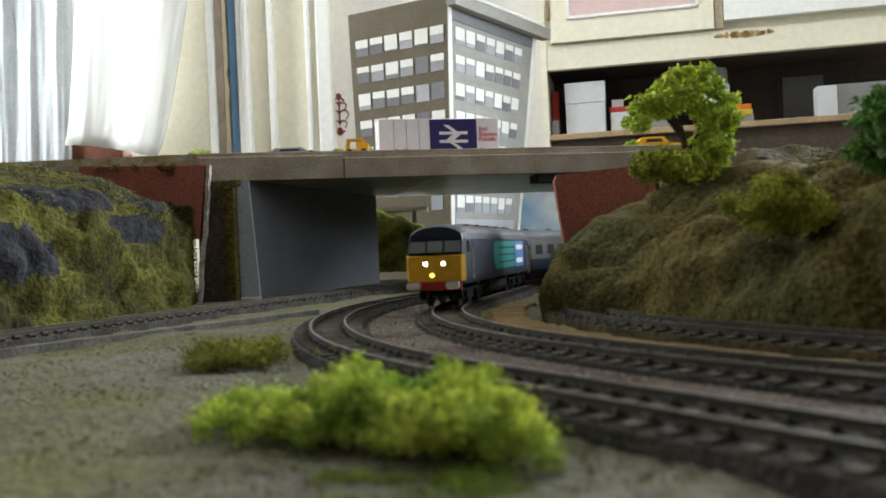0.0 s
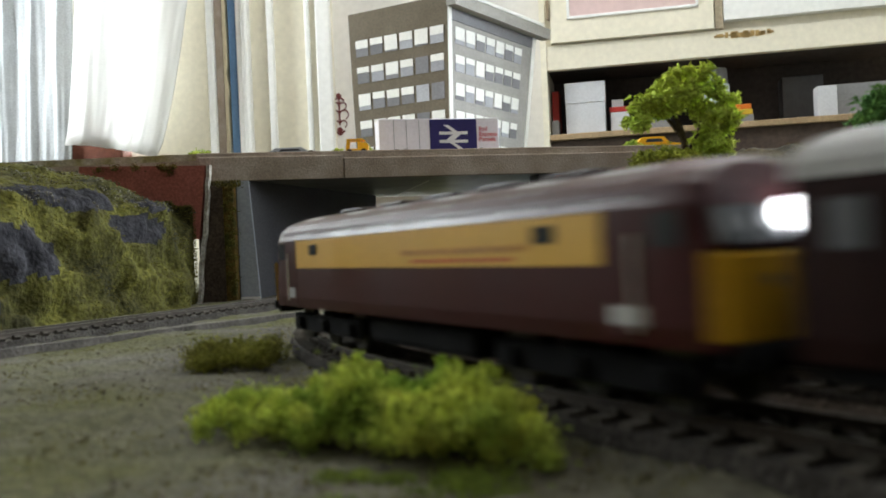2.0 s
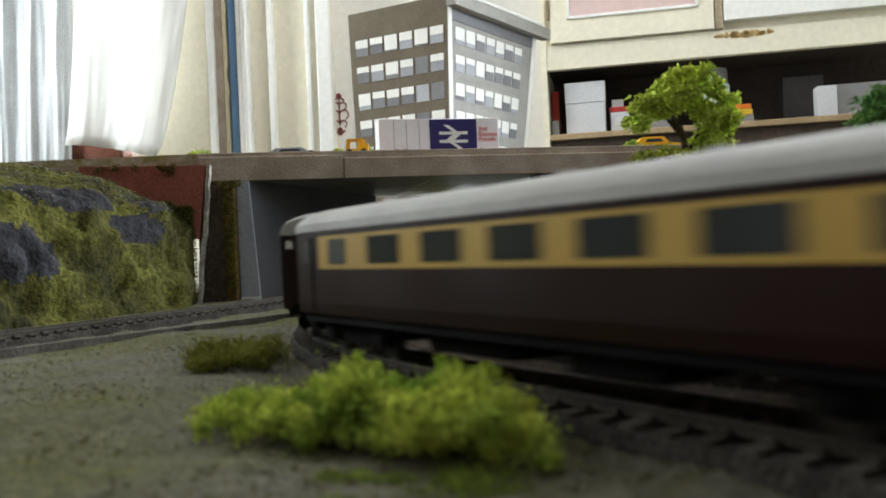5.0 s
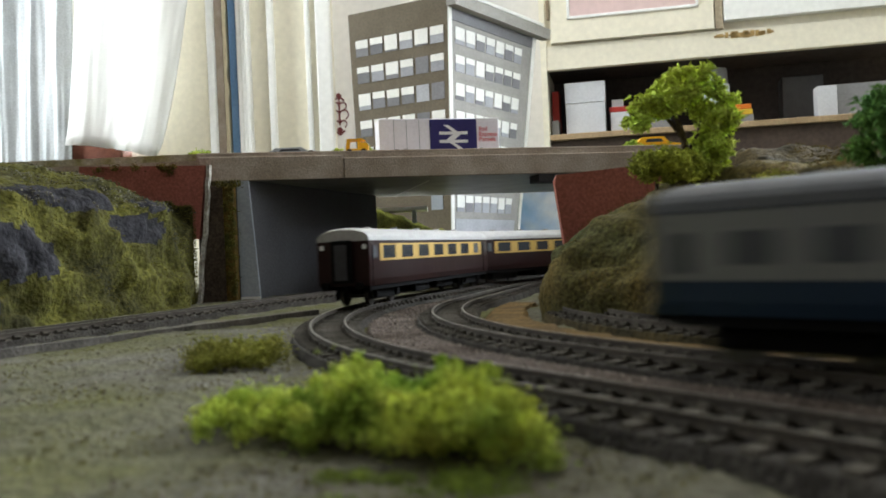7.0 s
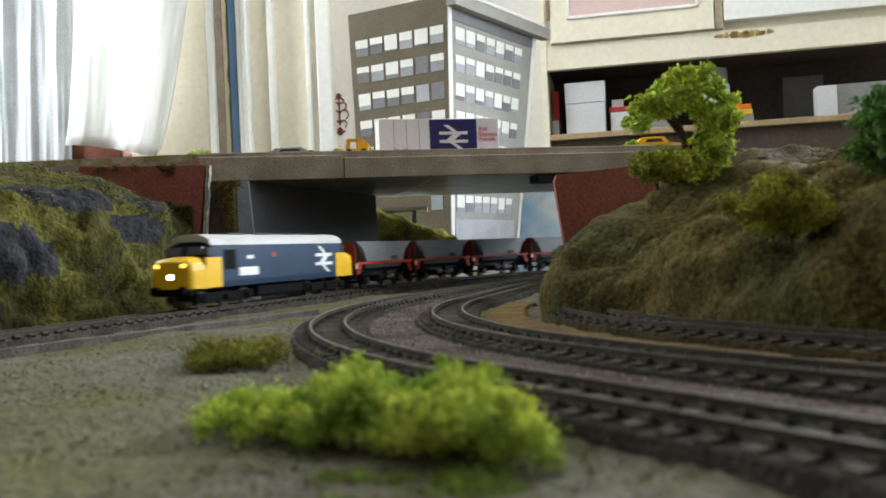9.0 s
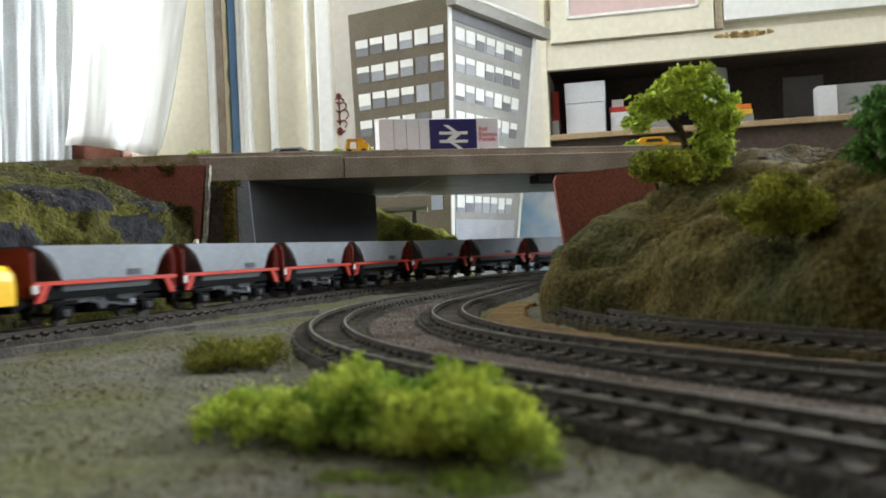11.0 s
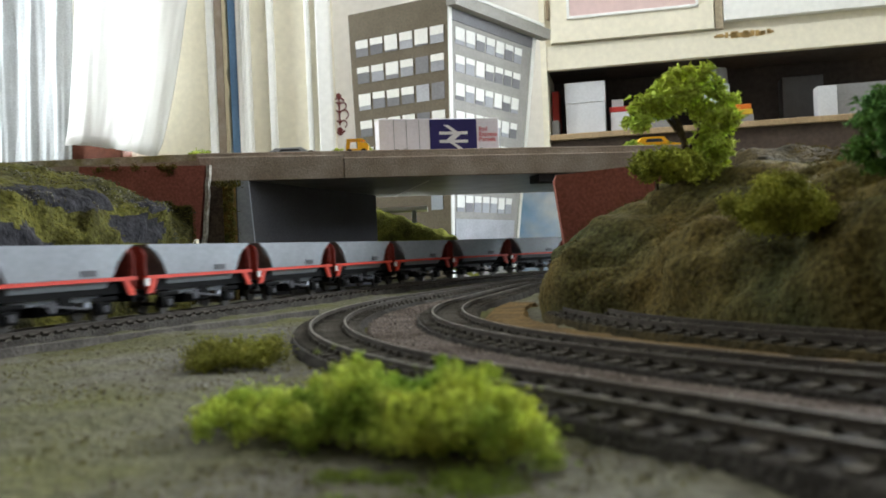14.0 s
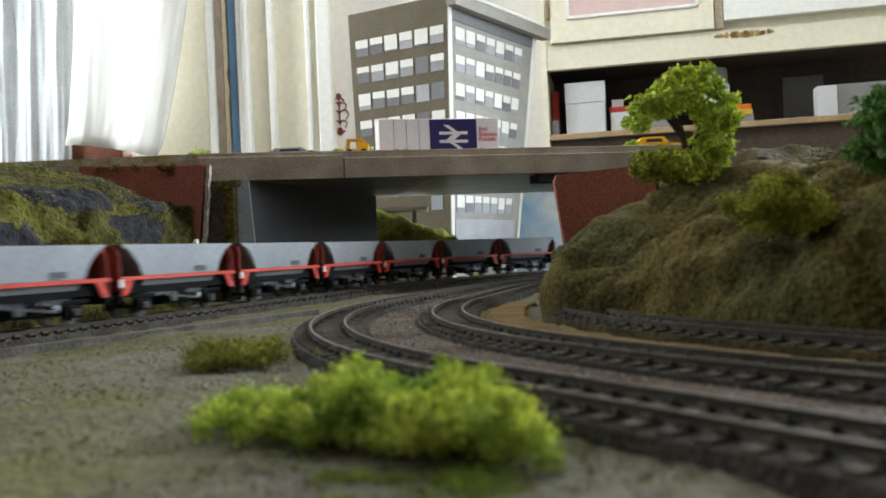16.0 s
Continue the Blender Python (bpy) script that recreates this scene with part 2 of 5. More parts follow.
for i, q in enumerate(v):
    q = Vector(q)
    if i % 4 < 2:
        d = (Vector((LOOP[0], LOOP[1], q.z)) - q).normalized()
        q += d * (0.005 * noise.noise(q * 55) + 0.0025 * noise.noise(q * 210))
    v[i] = tuple(q)
tagged(mesh_of("cork_strip", v, f, CORK, False), "orange brown cork strip beside the inner track", "track bed", kind="structure")


# an old rail left lying beside the through track
spur = trace(-0.34, 0.184, radians(58.6), [(0.48, 0)])
v, f = sweep(spur, 0, 0.48, [(-0.0030, -0.003), (-0.0026, 0.0016), (0.0026, 0.0016), (0.0030, -0.003)])
tagged(mesh_of("old_rail", v, f, mat("grey_old_rail", (0.12, 0.11, 0.095), 0.8, 0, 0.3, 60, 600, 0.5, (0.06, 0.053, 0.045)), False), "weathered grey strip lying beside the track", "rail", kind="structure")


# ---- hills ----
def smooth01(t):
    t = min(1, max(0, t))
    return t * t * (3 - 2 * t)


def hill(name, region, step, f, material, label):
    vs, fs = grid_mesh(*region, step, f)
    keep = [q for q in fs if max(vs[i][2] for i in q) > -0.008]
    return tagged(mesh_of(name, vs, keep, material), label, "hillside", kind="structure")


def profile(pts, step):
    """Points of a slope, (run, rise), at even steps."""
    p = np.array(pts)
    s = np.concatenate(([0], np.cumsum(np.hypot(*np.diff(p, axis=0).T))))
    t = np.linspace(0, s[-1], int(s[-1] / step) + 1)
    return list(zip(np.interp(t, s, p[:, 0]), np.interp(t, s, p[:, 1])))


def rocky(p, seed, size):
    q = Vector((p.x, p.y, p.z)) * size + Vector((seed, seed * 0.7, 0))
    big, mid, small, fine = noise.noise(q), noise.noise(q * 2.3), noise.noise(q * 5.1), noise.noise(q * 12)
    return 0.50 * big + 0.34 * mid + 0.09 * small + 0.018 * fine - 0.35 * max(0, 0.14 - abs(noise.noise(q * 1.4 + Vector((3, 1, 5))))) / 0.14 * 0.5


def scarp(name, columns, label, material, amount, seed, size, limit=None):
    """A rough slope: columns of (points up the slope, outward direction)."""
    vs, fs = [], []
    n = len(columns[0][0])
    for pts, out in columns:
        for p in pts:
            k = smooth01((p.z + 0.006) / 0.02) * (0.55 + 0.45 * smooth01((0.12 - p.z) / 0.05))
            q = p + (out * 0.75 + Vector((0, 0, 0.66))) * (rocky(p, seed, size) * amount * k)
            vs.append(limit(q) if limit else q)
    for i in range(len(columns) - 1):
        for j in range(n - 1):
            a = i * n + j
            fs.append((a, a + n, a + n + 1, a + 1))
    return tagged(mesh_of(name, vs, fs, material), label, "hillside", kind="structure"), vs


HILL_SLOPE = profile([(0, -0.008), (0.003, 0.016), (0.010, 0.034), (0.030, 0.047), (0.055, 0.060), (0.085, 0.069), (0.12, 0.075), (0.18, 0.082), (0.28, 0.080)], 0.0036)
cols = []
for i in range(215):
    a = radians(140 + 125 * i / 214)
    out = Vector((math.cos(a), math.sin(a), 0))
    y0 = LOOP[1] + 0.31 * math.sin(a)
    edge = 0.297 + 0.031 * smooth01((y0 - 0.40) / 0.08)
    lift = 1 + 0.10 * smooth01((0.33 - y0) / 0.1)
    cols.append(([Vector((LOOP[0], LOOP[1], 0)) + out * (edge - r) + Vector((0, 0, z * lift)) for r, z in HILL_SLOPE], out))
right_hill, hill_points = scarp("hill", cols, "brown and olive flocked hillside inside the track curve", HILL, 0.021, 2.0, 21)
CLIFF_SLOPE = profile([(0, -0.008), (0.004, 0.03), (0.012, 0.062), (0.024, 0.088), (0.05, 0.098), (0.085, 0.113), (0.12, 0.124), (0.20, 0.132), (0.34, 0.133)], 0.0036)
cols = []
for i in range(230):
    t = -0.35 + 0.72 * i / 229
    x, y = -0.213 + 0.3727 * t, 0.478 + 0.928 * t
    nw = smooth01((y - 0.68) / 0.07)
    out = Vector((0.928, -0.3727, 0))
    pts = []
    for r, z in CLIFF_SLOPE:
        p = Vector((x, y, 0)) - out * (0.092 + 0.045 * nw + r)
        z = z if z < 0.09 else 0.09 + (z - 0.09) * (1 - 0.8 * nw)
        pts.append(Vector((p.x, min(p.y, 0.818), z)))
    cols.append((pts, out))


def by_the_wall(p):
    """The cliff stops short of the torn edge of the red wall."""
    return Vector((min(p.x, -0.238), p.y, p.z)) if p.y > 0.76 else p


left_cliff, cliff_points = scarp("cliff", cols, "mossy yellow green cliff with grey rock patches", CLIFF, 0.024, 5.0, 24, by_the_wall)
# outcrops of bare rock: along the cliff, up it, and their half sizes
OUTCROPS = ((0.570, 0.050, 0.040, 0.020), (0.690, 0.067, 0.030, 0.012), (0.765, 0.024, 0.022, 0.018), (0.640, 0.090, 0.045, 0.010), (0.52, 0.015, 0.03, 0.012), (0.735, 0.087, 0.035, 0.007))


def bare(p):
    w = 0.55 * noise.noise(p * 60) + 0.35 * noise.noise(p * 150)
    return any(((p.y - y) / ry) ** 2 + ((p.z - z) / rz) ** 2 < 1 + w for y, z, ry, rz in OUTCROPS)


left_cliff.data.materials.append(ROCK)
for q in left_cliff.data.polygons:
    if bare(q.center):
        q.material_index = 1


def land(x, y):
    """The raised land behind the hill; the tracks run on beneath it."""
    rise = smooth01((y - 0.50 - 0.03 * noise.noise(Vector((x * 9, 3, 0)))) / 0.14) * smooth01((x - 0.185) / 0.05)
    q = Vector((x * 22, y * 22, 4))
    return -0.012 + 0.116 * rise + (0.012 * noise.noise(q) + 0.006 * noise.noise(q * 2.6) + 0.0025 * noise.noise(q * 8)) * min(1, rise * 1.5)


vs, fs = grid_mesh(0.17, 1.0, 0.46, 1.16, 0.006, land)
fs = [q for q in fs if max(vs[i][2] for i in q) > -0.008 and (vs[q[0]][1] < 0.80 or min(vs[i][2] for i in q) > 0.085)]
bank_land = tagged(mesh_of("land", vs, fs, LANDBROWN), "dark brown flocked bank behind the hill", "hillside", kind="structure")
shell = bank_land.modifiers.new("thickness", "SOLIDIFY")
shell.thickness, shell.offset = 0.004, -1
land_points = [Vector(p) for p in vs if 0.2 < p[0] < 0.5 and p[1] < 0.75 and p[2] > 0.03]


def tufts(name, lumps, material, label, category, seed=1, n=260, size=0.0012, flat=0.8, kind="stuff", smooth=False):
    rnd = random.Random(seed)
    vs, fs = [], []
    shape = ((0.55, 0, -0.9), (-0.3, 0.5, -0.8), (-0.3, -0.45, -0.9), (0.1, 0.1, 1.9))
    for c, r in lumps:
        for _ in range(n):
            d = Vector((rnd.gauss(0, 1), rnd.gauss(0, 1), rnd.gauss(0, 1))) * (r * 0.52)
            p = Vector(c) + Vector((d.x, d.y, d.z * flat))
            s = size * rnd.uniform(0.5, 1.5)
            q = Euler((rnd.uniform(0, 6), rnd.uniform(0, 6), rnd.uniform(0, 6))).to_matrix()
            k = len(vs)
            vs += [p + q @ (Vector(v) * s) for v in shape]
            fs += [(k, k + 2, k + 1), (k, k + 1, k + 3), (k + 1, k + 2, k + 3), (k + 2, k, k + 3)]
    ob = mesh_of(name, vs, fs, material, smooth)
    return tagged(ob, label, category, kind=kind) if label else ob


# ---- the road bridge ----
bridge = tagged(holder("road_bridge"), "brown card road bridge over the model tracks", "bridge")
TURN = pose(-0.216, 0.842, 0, 0, 0, 12) @ pose(0.216, -0.842, 0)
for name, bm, material, label in (
        ("deck", box(-0.238, 0.30, 0.845, 1.16, 0.119, 0.1425), DECK, ""),
        ("fascia", box(-0.094, 0.225, 0.838, 0.845, 0.1162, 0.137, bevel=0.0008), DECK, "brown card fascia"),
        ("fascia", box(-0.236, -0.0945, 0.8395, 0.845, 0.1162, 0.140, bevel=0.0008), DECK, "brown card fascia"),
        ("kerb", box(-0.238, 0.30, 0.846, 0.866, 0.1425, 0.1448, bevel=0.0006), DECK, ""),
        ("soffit", box(-0.20, 0.30, 0.846, 1.15, 0.1168, 0.1187), UNDERDECK, "grey painted underside"),
        ("soffit_joint", box(0.004, 0.0052, 0.90, 1.149, 0.1164, 0.1170), WHITECARD, ""),
        ("cross_beam", box(0.116, 0.150, 0.852, 0.885, 0.1085, 0.1167), PIER, "dark grey end beam")):
    part(name, bm, material, bridge, label).matrix_basis = TURN
part("approach", box(-0.75, -0.2385, 0.845, 1.10, 0.119, 0.138), DECK, bridge)
part("approach_kerb", box(-0.75, -0.2385, 0.846, 0.866, 0.138, 0.1448), mat("pale_road_edge", (0.42, 0.38, 0.30), 0.9, 0, 0.2, 60, 400, 0.4, (0.24, 0.22, 0.09)), bridge, "pale worn road edge")
abut = part("abutment_wall", loft([[(-0.1815, 0.85, -0.005), (-0.087, 1.15, -0.005), (-0.14, 1.15, -0.005), (-0.215, 0.85, -0.005)],
                           [(-0.189, 0.85, 0.118), (-0.087, 1.15, 0.118), (-0.14, 1.15, 0.118), (-0.215, 0.85, 0.118)]]), PIER, bridge, "dark grey abutment wall")
part("end_strip", loft([[(-0.2005, 0.843, -0.003), (-0.1815, 0.843, -0.003), (-0.1815, 0.849, -0.003), (-0.2005, 0.849, -0.003)],
                        [(-0.2005, 0.843, 0.116), (-0.189, 0.843, 0.116), (-0.189, 0.849, 0.116), (-0.2005, 0.849, 0.116)]]), PALEGREY, bridge, "pale blue grey card strip")
part("end_strip_foot", box(-0.2004, -0.1812, 0.841, 0.8428, -0.003, 0.0015), WHITECARD, bridge)
pillar = tagged(holder("bridge_pillar"), "dark brown block pillar with mossy edge", "pillar")
part("block", box(-0.236, -0.211, 0.829, 0.842, -0.004, 0.111, bevel=0.001), BROWNWOOD, pillar)
part("mossy_edge", box(-0.2108, -0.2008, 0.827, 0.842, -0.004, 0.111, bevel=0.0015), RUSTEDGE, pillar, "rusty mossy edge")


def retaining_wall(outline, y0, y1, label, edge=None):
    w = tagged(holder("retaining_wall"), label, "wall")
    part("panel", prism(outline, y0, y1), REDWALL, w)
    if edge:
        part("torn_edge", prism(edge, y0 - 0.001, y1), TORNCARD, w, "torn pale card edge")
    return w


rag = random.Random(12)
torn = [(-0.2342 + 0.0150 * k / 14 + rag.uniform(-0.0009, 0.0012), -0.003 + 0.1335 * k / 14) for k in range(15)]
retaining_wall([(-0.345, 0.06), (-0.2325, 0.06), (-0.2238, 0.130), (-0.345, 0.134)], 0.8195, 0.827, "red oxide painted wall beside the mossy cliff",
               [(x - 0.0030, z) for x, z in torn] + torn[::-1])
retaining_wall([(0.0885, 0.035), (0.20, 0.035), (0.20, 0.092), (0.138, 0.0935), (0.0845, 0.0895), (0.0825, 0.085)], 0.618, 0.628, "red oxide painted wall at the end of the bridge")

# ---- paints of the trains ----
MAROON = mat("maroon_paint", (0.045, 0.008, 0.008), 0.35, 0, 0.08, 30, 400)
UMBER = mat("umber_brown_paint", (0.018, 0.005, 0.0045), 0.35, 0, 0.08, 30, 400)
CREAM = mat("deep_cream_paint", (0.62, 0.36, 0.06), 0.4, 0, 0.06, 30, 400)
COACHCREAM = mat("coach_cream_paint", (0.55, 0.36, 0.095), 0.4, 0, 0.06, 30, 400)
YELLOW = mat("warning_yellow_paint", (0.74, 0.44, 0.012), 0.4, 0, 0.06, 30, 400)
# Darker copy of the warning yellow, with the nose's shade in its colour.
SHADEDYELLOW = mat("shaded_yellow_paint", (0.54, 0.30, 0.018), 0.4, 0, 0.1, 30, 400)
DEEPBLUE = mat("dark_blue_paint", (0.005, 0.008, 0.020), 0.5, 0, 0.08, 30, 400)
RAILBLUE = mat("rail_blue_paint", (0.005, 0.028, 0.066), 0.5, 0, 0.08, 30, 400)
SKYBLUE = mat("light_blue_panel", (0.08, 0.19, 0.42), 0.4, 0, 0.06, 30, 400)
TEAL = mat("teal_stripe", (0.02, 0.20, 0.18), 0.4, 0, 0.06, 30, 400)
COACHBLUE = mat("coach_blue_paint", (0.006, 0.017, 0.036), 0.45, 0, 0.08, 30, 400)
PALEBAND = mat("coach_grey_band", (0.135, 0.135, 0.13), 0.5, 0, 0.06, 30, 400)
ROOFWHITE = mat("pale_coach_roof", (0.42, 0.42, 0.41), 0.55, 0, 0.1, 30, 400)
ROOFGREY = mat("grey_coach_roof", (0.060, 0.062, 0.066), 0.6, 0, 0.12, 30, 400)
ROOFDARK = mat("dark_loco_roof", (0.045, 0.045, 0.05), 0.5, 0, 0.12, 30, 400)
BLACK = mat("black_underframe", (0.006, 0.006, 0.006), 0.9, 0, 0.2, 60, 600)
WHEELSTEEL = mat("wheel_steel", (0.07, 0.065, 0.06), 0.4, 0.8, 0.1, 60, 600)
BUFFERRED = mat("buffer_beam_red", (0.30, 0.025, 0.02), 0.5, 0, 0.1, 60, 600)
BUFFERPALE = mat("pale_buffer_head", (0.62, 0.58, 0.52), 0.45, 0, 0.1, 60, 600)
GLASS = mat("tinted_window", (0.045, 0.05, 0.056), 0.12, 0, 0.05, 60, 600)
PALEGLASS = mat("bright_window", (0.13, 0.14, 0.15), 0.12, 0, 0.05, 60, 600)
LAMPWHITE = mat("lit_headlight", (0.95, 0.96, 1.0), 0.3, 0, 0, glow=9)
LAMPWARM = mat("lit_marker_light", (1.0, 0.55, 0.08), 0.3, 0, 0, glow=5)
LAMPCOOL = mat("lit_cool_headlight", (0.88, 0.92, 1.0), 0.3, 0, 0, glow=10)
CABLAMP = mat("lit_cab_lamp", (0.93, 0.96, 1.0), 0.3, 0, 0, glow=14)
MARKWHITE = mat("white_marking", (0.75, 0.75, 0.75), 0.5, 0, 0.03, 60, 600)
HOPPERGREY = mat("hopper_grey_metal", (0.175, 0.188, 0.20), 0.5, 0.1, 0.12, 25, 300)
HOPPERRED = mat("hopper_red_frame", (0.46, 0.036, 0.016), 0.5, 0, 0.12, 60, 600)
HOPPERDARK = mat("hopper_brown_end", (0.20, 0.028, 0.018), 0.7, 0, 0.2, 60, 600)


# ---- rolling stock: x forward, z up from the rail tops ----
MM = 0.001


def body_ring(x, half, z0, z1, ztop, rake=None, n=9):
    """One ring round a coach body: sides z0 to z1, then an arched roof."""
    pts = [(-half * 0.97, z0), (-half, z0 + 4), (-half, z1)]
    for i in range(1, n):
        a = math.pi * (1 - i / n)
        pts.append((half * math.cos(a), z1 + (ztop - z1) * math.sin(a) ** 0.8))
    pts += [(half, z1), (half, z0 + 4), (half * 0.97, z0)]
    return [((x + (rake(z) if rake else 0)) * MM, y * MM, z * MM) for y, z in pts]


def wheelset(x, r, parent, name="wheel"):
    bm = bmesh.new()
    for s in (-1, 1):
        add_cyl(bm, (x * MM, s * 7.2 * MM, r * MM), (x * MM, s * 9.4 * MM, r * MM), r * MM, n=16)
    add_cyl(bm, (x * MM, -8 * MM, r * MM), (x * MM, 8 * MM, r * MM), 1.2 * MM, n=8)
    part(name, bm, WHEELSTEEL, parent)


def bogie(x, parent, wheels, r, length):
    b = part("bogie", box((x - length / 2) * MM, (x + length / 2) * MM, -12.5 * MM, -11 * MM, 4 * MM, 10.5 * MM, bevel=0.0006), BLACK, parent)
    bm = bmesh.new()
    add_box(bm, (x - length / 2) * MM, (x + length / 2) * MM, 11 * MM, 12.5 * MM, 4 * MM, 10.5 * MM)
    add_box(bm, (x - 5) * MM, (x + 5) * MM, -11 * MM, 11 * MM, 6 * MM, 12 * MM)
    for w in wheels:
        for s in (-1, 1):
            add_box(bm, (x + w - 2.5) * MM, (x + w + 2.5) * MM, (s * 13.4 - 1) * MM, (s * 13.4 + 1) * MM, 5 * MM, 9 * MM, bevel=0.0004)
    part("side_frame", bm, BLACK, b)
    for w in wheels:
        wheelset(x + w, r, b)
    return b


def side_panel(x0, x1, z0, z1, half, side, proud=0.15, thick=0.5):
    y0, y1 = sorted((side * (half + proud), side * (half - thick)))
    return box(x0 * MM, x1 * MM, y0 * MM, y1 * MM, z0 * MM, z1 * MM)


def coach(livery):
    lower, band, roof, label = {
        "cream": (UMBER, COACHCREAM, mat("duller_pale_roof", (0.38, 0.375, 0.36), 0.6, 0, 0.12, 30, 400), "umber and cream model passenger coach with pale roof"),
        "grey": (COACHBLUE, PALEBAND, ROOFGREY, "blue and grey model passenger coach with grey roof")}[livery]
    c = tagged(holder("passenger_coach"), label, "train coach")
    half, L = 17.6, 129
    secs = [body_ring(x, half, 13, 42.5, 45) for x in (-L, -L + 1, L - 1, L)]
    part("body", loft(secs), lower, c)
    n = 9
    rings = []
    for x, k in ((-L - 0.3, 0.86), (-L + 2, 0.97), (-L + 6, 1), (L - 6, 1), (L - 2, 0.97), (L + 0.3, 0.86)):
        pts = [(-half - 0.3, 42.4)]
        for i in range(1, 14):
            a = math.pi * (1 - i / 14)
            pts.append(((half + 0.3) * math.cos(a), 42.4 + 8.8 * k * math.sin(a) ** 0.75))
        pts += [(half + 0.3, 42.4)]
        rings.append([(x * MM, y * MM, z * MM) for y, z in pts])
    part("roof", loft(rings), roof, c, smooth=False)
    for x in (-90, -45, 0, 45, 90):
        part("roof_vent", box((x - 2) * MM, (x + 2) * MM, -2 * MM, 2 * MM, 50.6 * MM, 52.4 * MM, bevel=0.0005), roof, c)
    z0, z1 = (28.9, 40.4) if livery == "cream" else (22.8, 42.0)
    for side in (-1, 1):
        part("window_band", side_panel(*((-112, 110) if livery == "cream" else (-L + 0.6, L - 0.6)), z0, z1, half, side), band, c, "cream window band" if livery == "cream" else "pale grey window band")
        if livery == "cream":
            wins = [(-97 + 32 * i, 20 if i < 6 else 13) for i in range(7)]
            doors = [-120, 120]
        else:
            wins = [(-100 + 22.2 * i, 12.5) for i in range(10)]
            doors = [-119, 119]
        for x, w in wins:
            part("window", side_panel(x - w / 2, x + w / 2, z0 + (1.6 if livery == "cream" else 4.4), z1 - (1.2 if livery == "cream" else 5.6), half, side, 0.3), PALEGLASS if livery == "cream" and w < 15 else GLASS, c)
        if livery == "grey":
            part("class_stripe", side_panel(-50, 15, 39.9, 40.8, half, side, 0.3), BUFFERRED, c, "red first class stripe")
        for x in doors:
            part("door_window", side_panel(x - 2.8, x + 2.8, z0 + 2.2, z1 - (1.4 if livery == "cream" else 5.6), half, side, 0.3), PALEGLASS if livery == "cream" else GLASS, c)
            part("door_line", side_panel(x - 4.8, x - 4.5, 14, 40, half, side, 0.32), BLACK, c)
        part("solebar", side_panel(-L + 3, L - 3, 10.2, 13.2, half - 1.4, side, 0, 2), BLACK, c)
    for e in (-1, 1):
        g = part("gangway", box(*sorted((e * L * MM, e * (L + 4) * MM)), -6.5 * MM, 6.5 * MM, 15 * MM, 43 * MM, bevel=0.0008), BLACK, c, "black corridor connection")
        part("gangway_door", box(*sorted((e * (L + 4) * MM, e * (L + 4.3) * MM)), -4.2 * MM, 4.2 * MM, 17 * MM, 40 * MM), ROOFDARK, g)
        for s in (-1, 1):
            part("buffer", cyl((e * L * MM, s * 11.4 * MM, 13.4 * MM), (e * (L + 4.5) * MM, s * 11.4 * MM, 13.4 * MM), 2.4 * MM), BLACK, c)
            part("end_lamp", box(*sorted((e * L * MM, e * (L + 0.6) * MM)), (s * 14.5 - 1.2) * MM, (s * 14.5 + 1.2) * MM, 37 * MM, 40 * MM), MARKWHITE, c)
        bogie(e * 93, c, (-17, 17), 6.0, 46)
    part("battery_box", box(-40 * MM, -12 * MM, -13 * MM, 13 * MM, 4.5 * MM, 11 * MM, bevel=0.0008), BLACK, c)
    part("tank", box(8 * MM, 46 * MM, -12 * MM, 12 * MM, 5 * MM, 11 * MM, bevel=0.0008), BLACK, c)
    return c


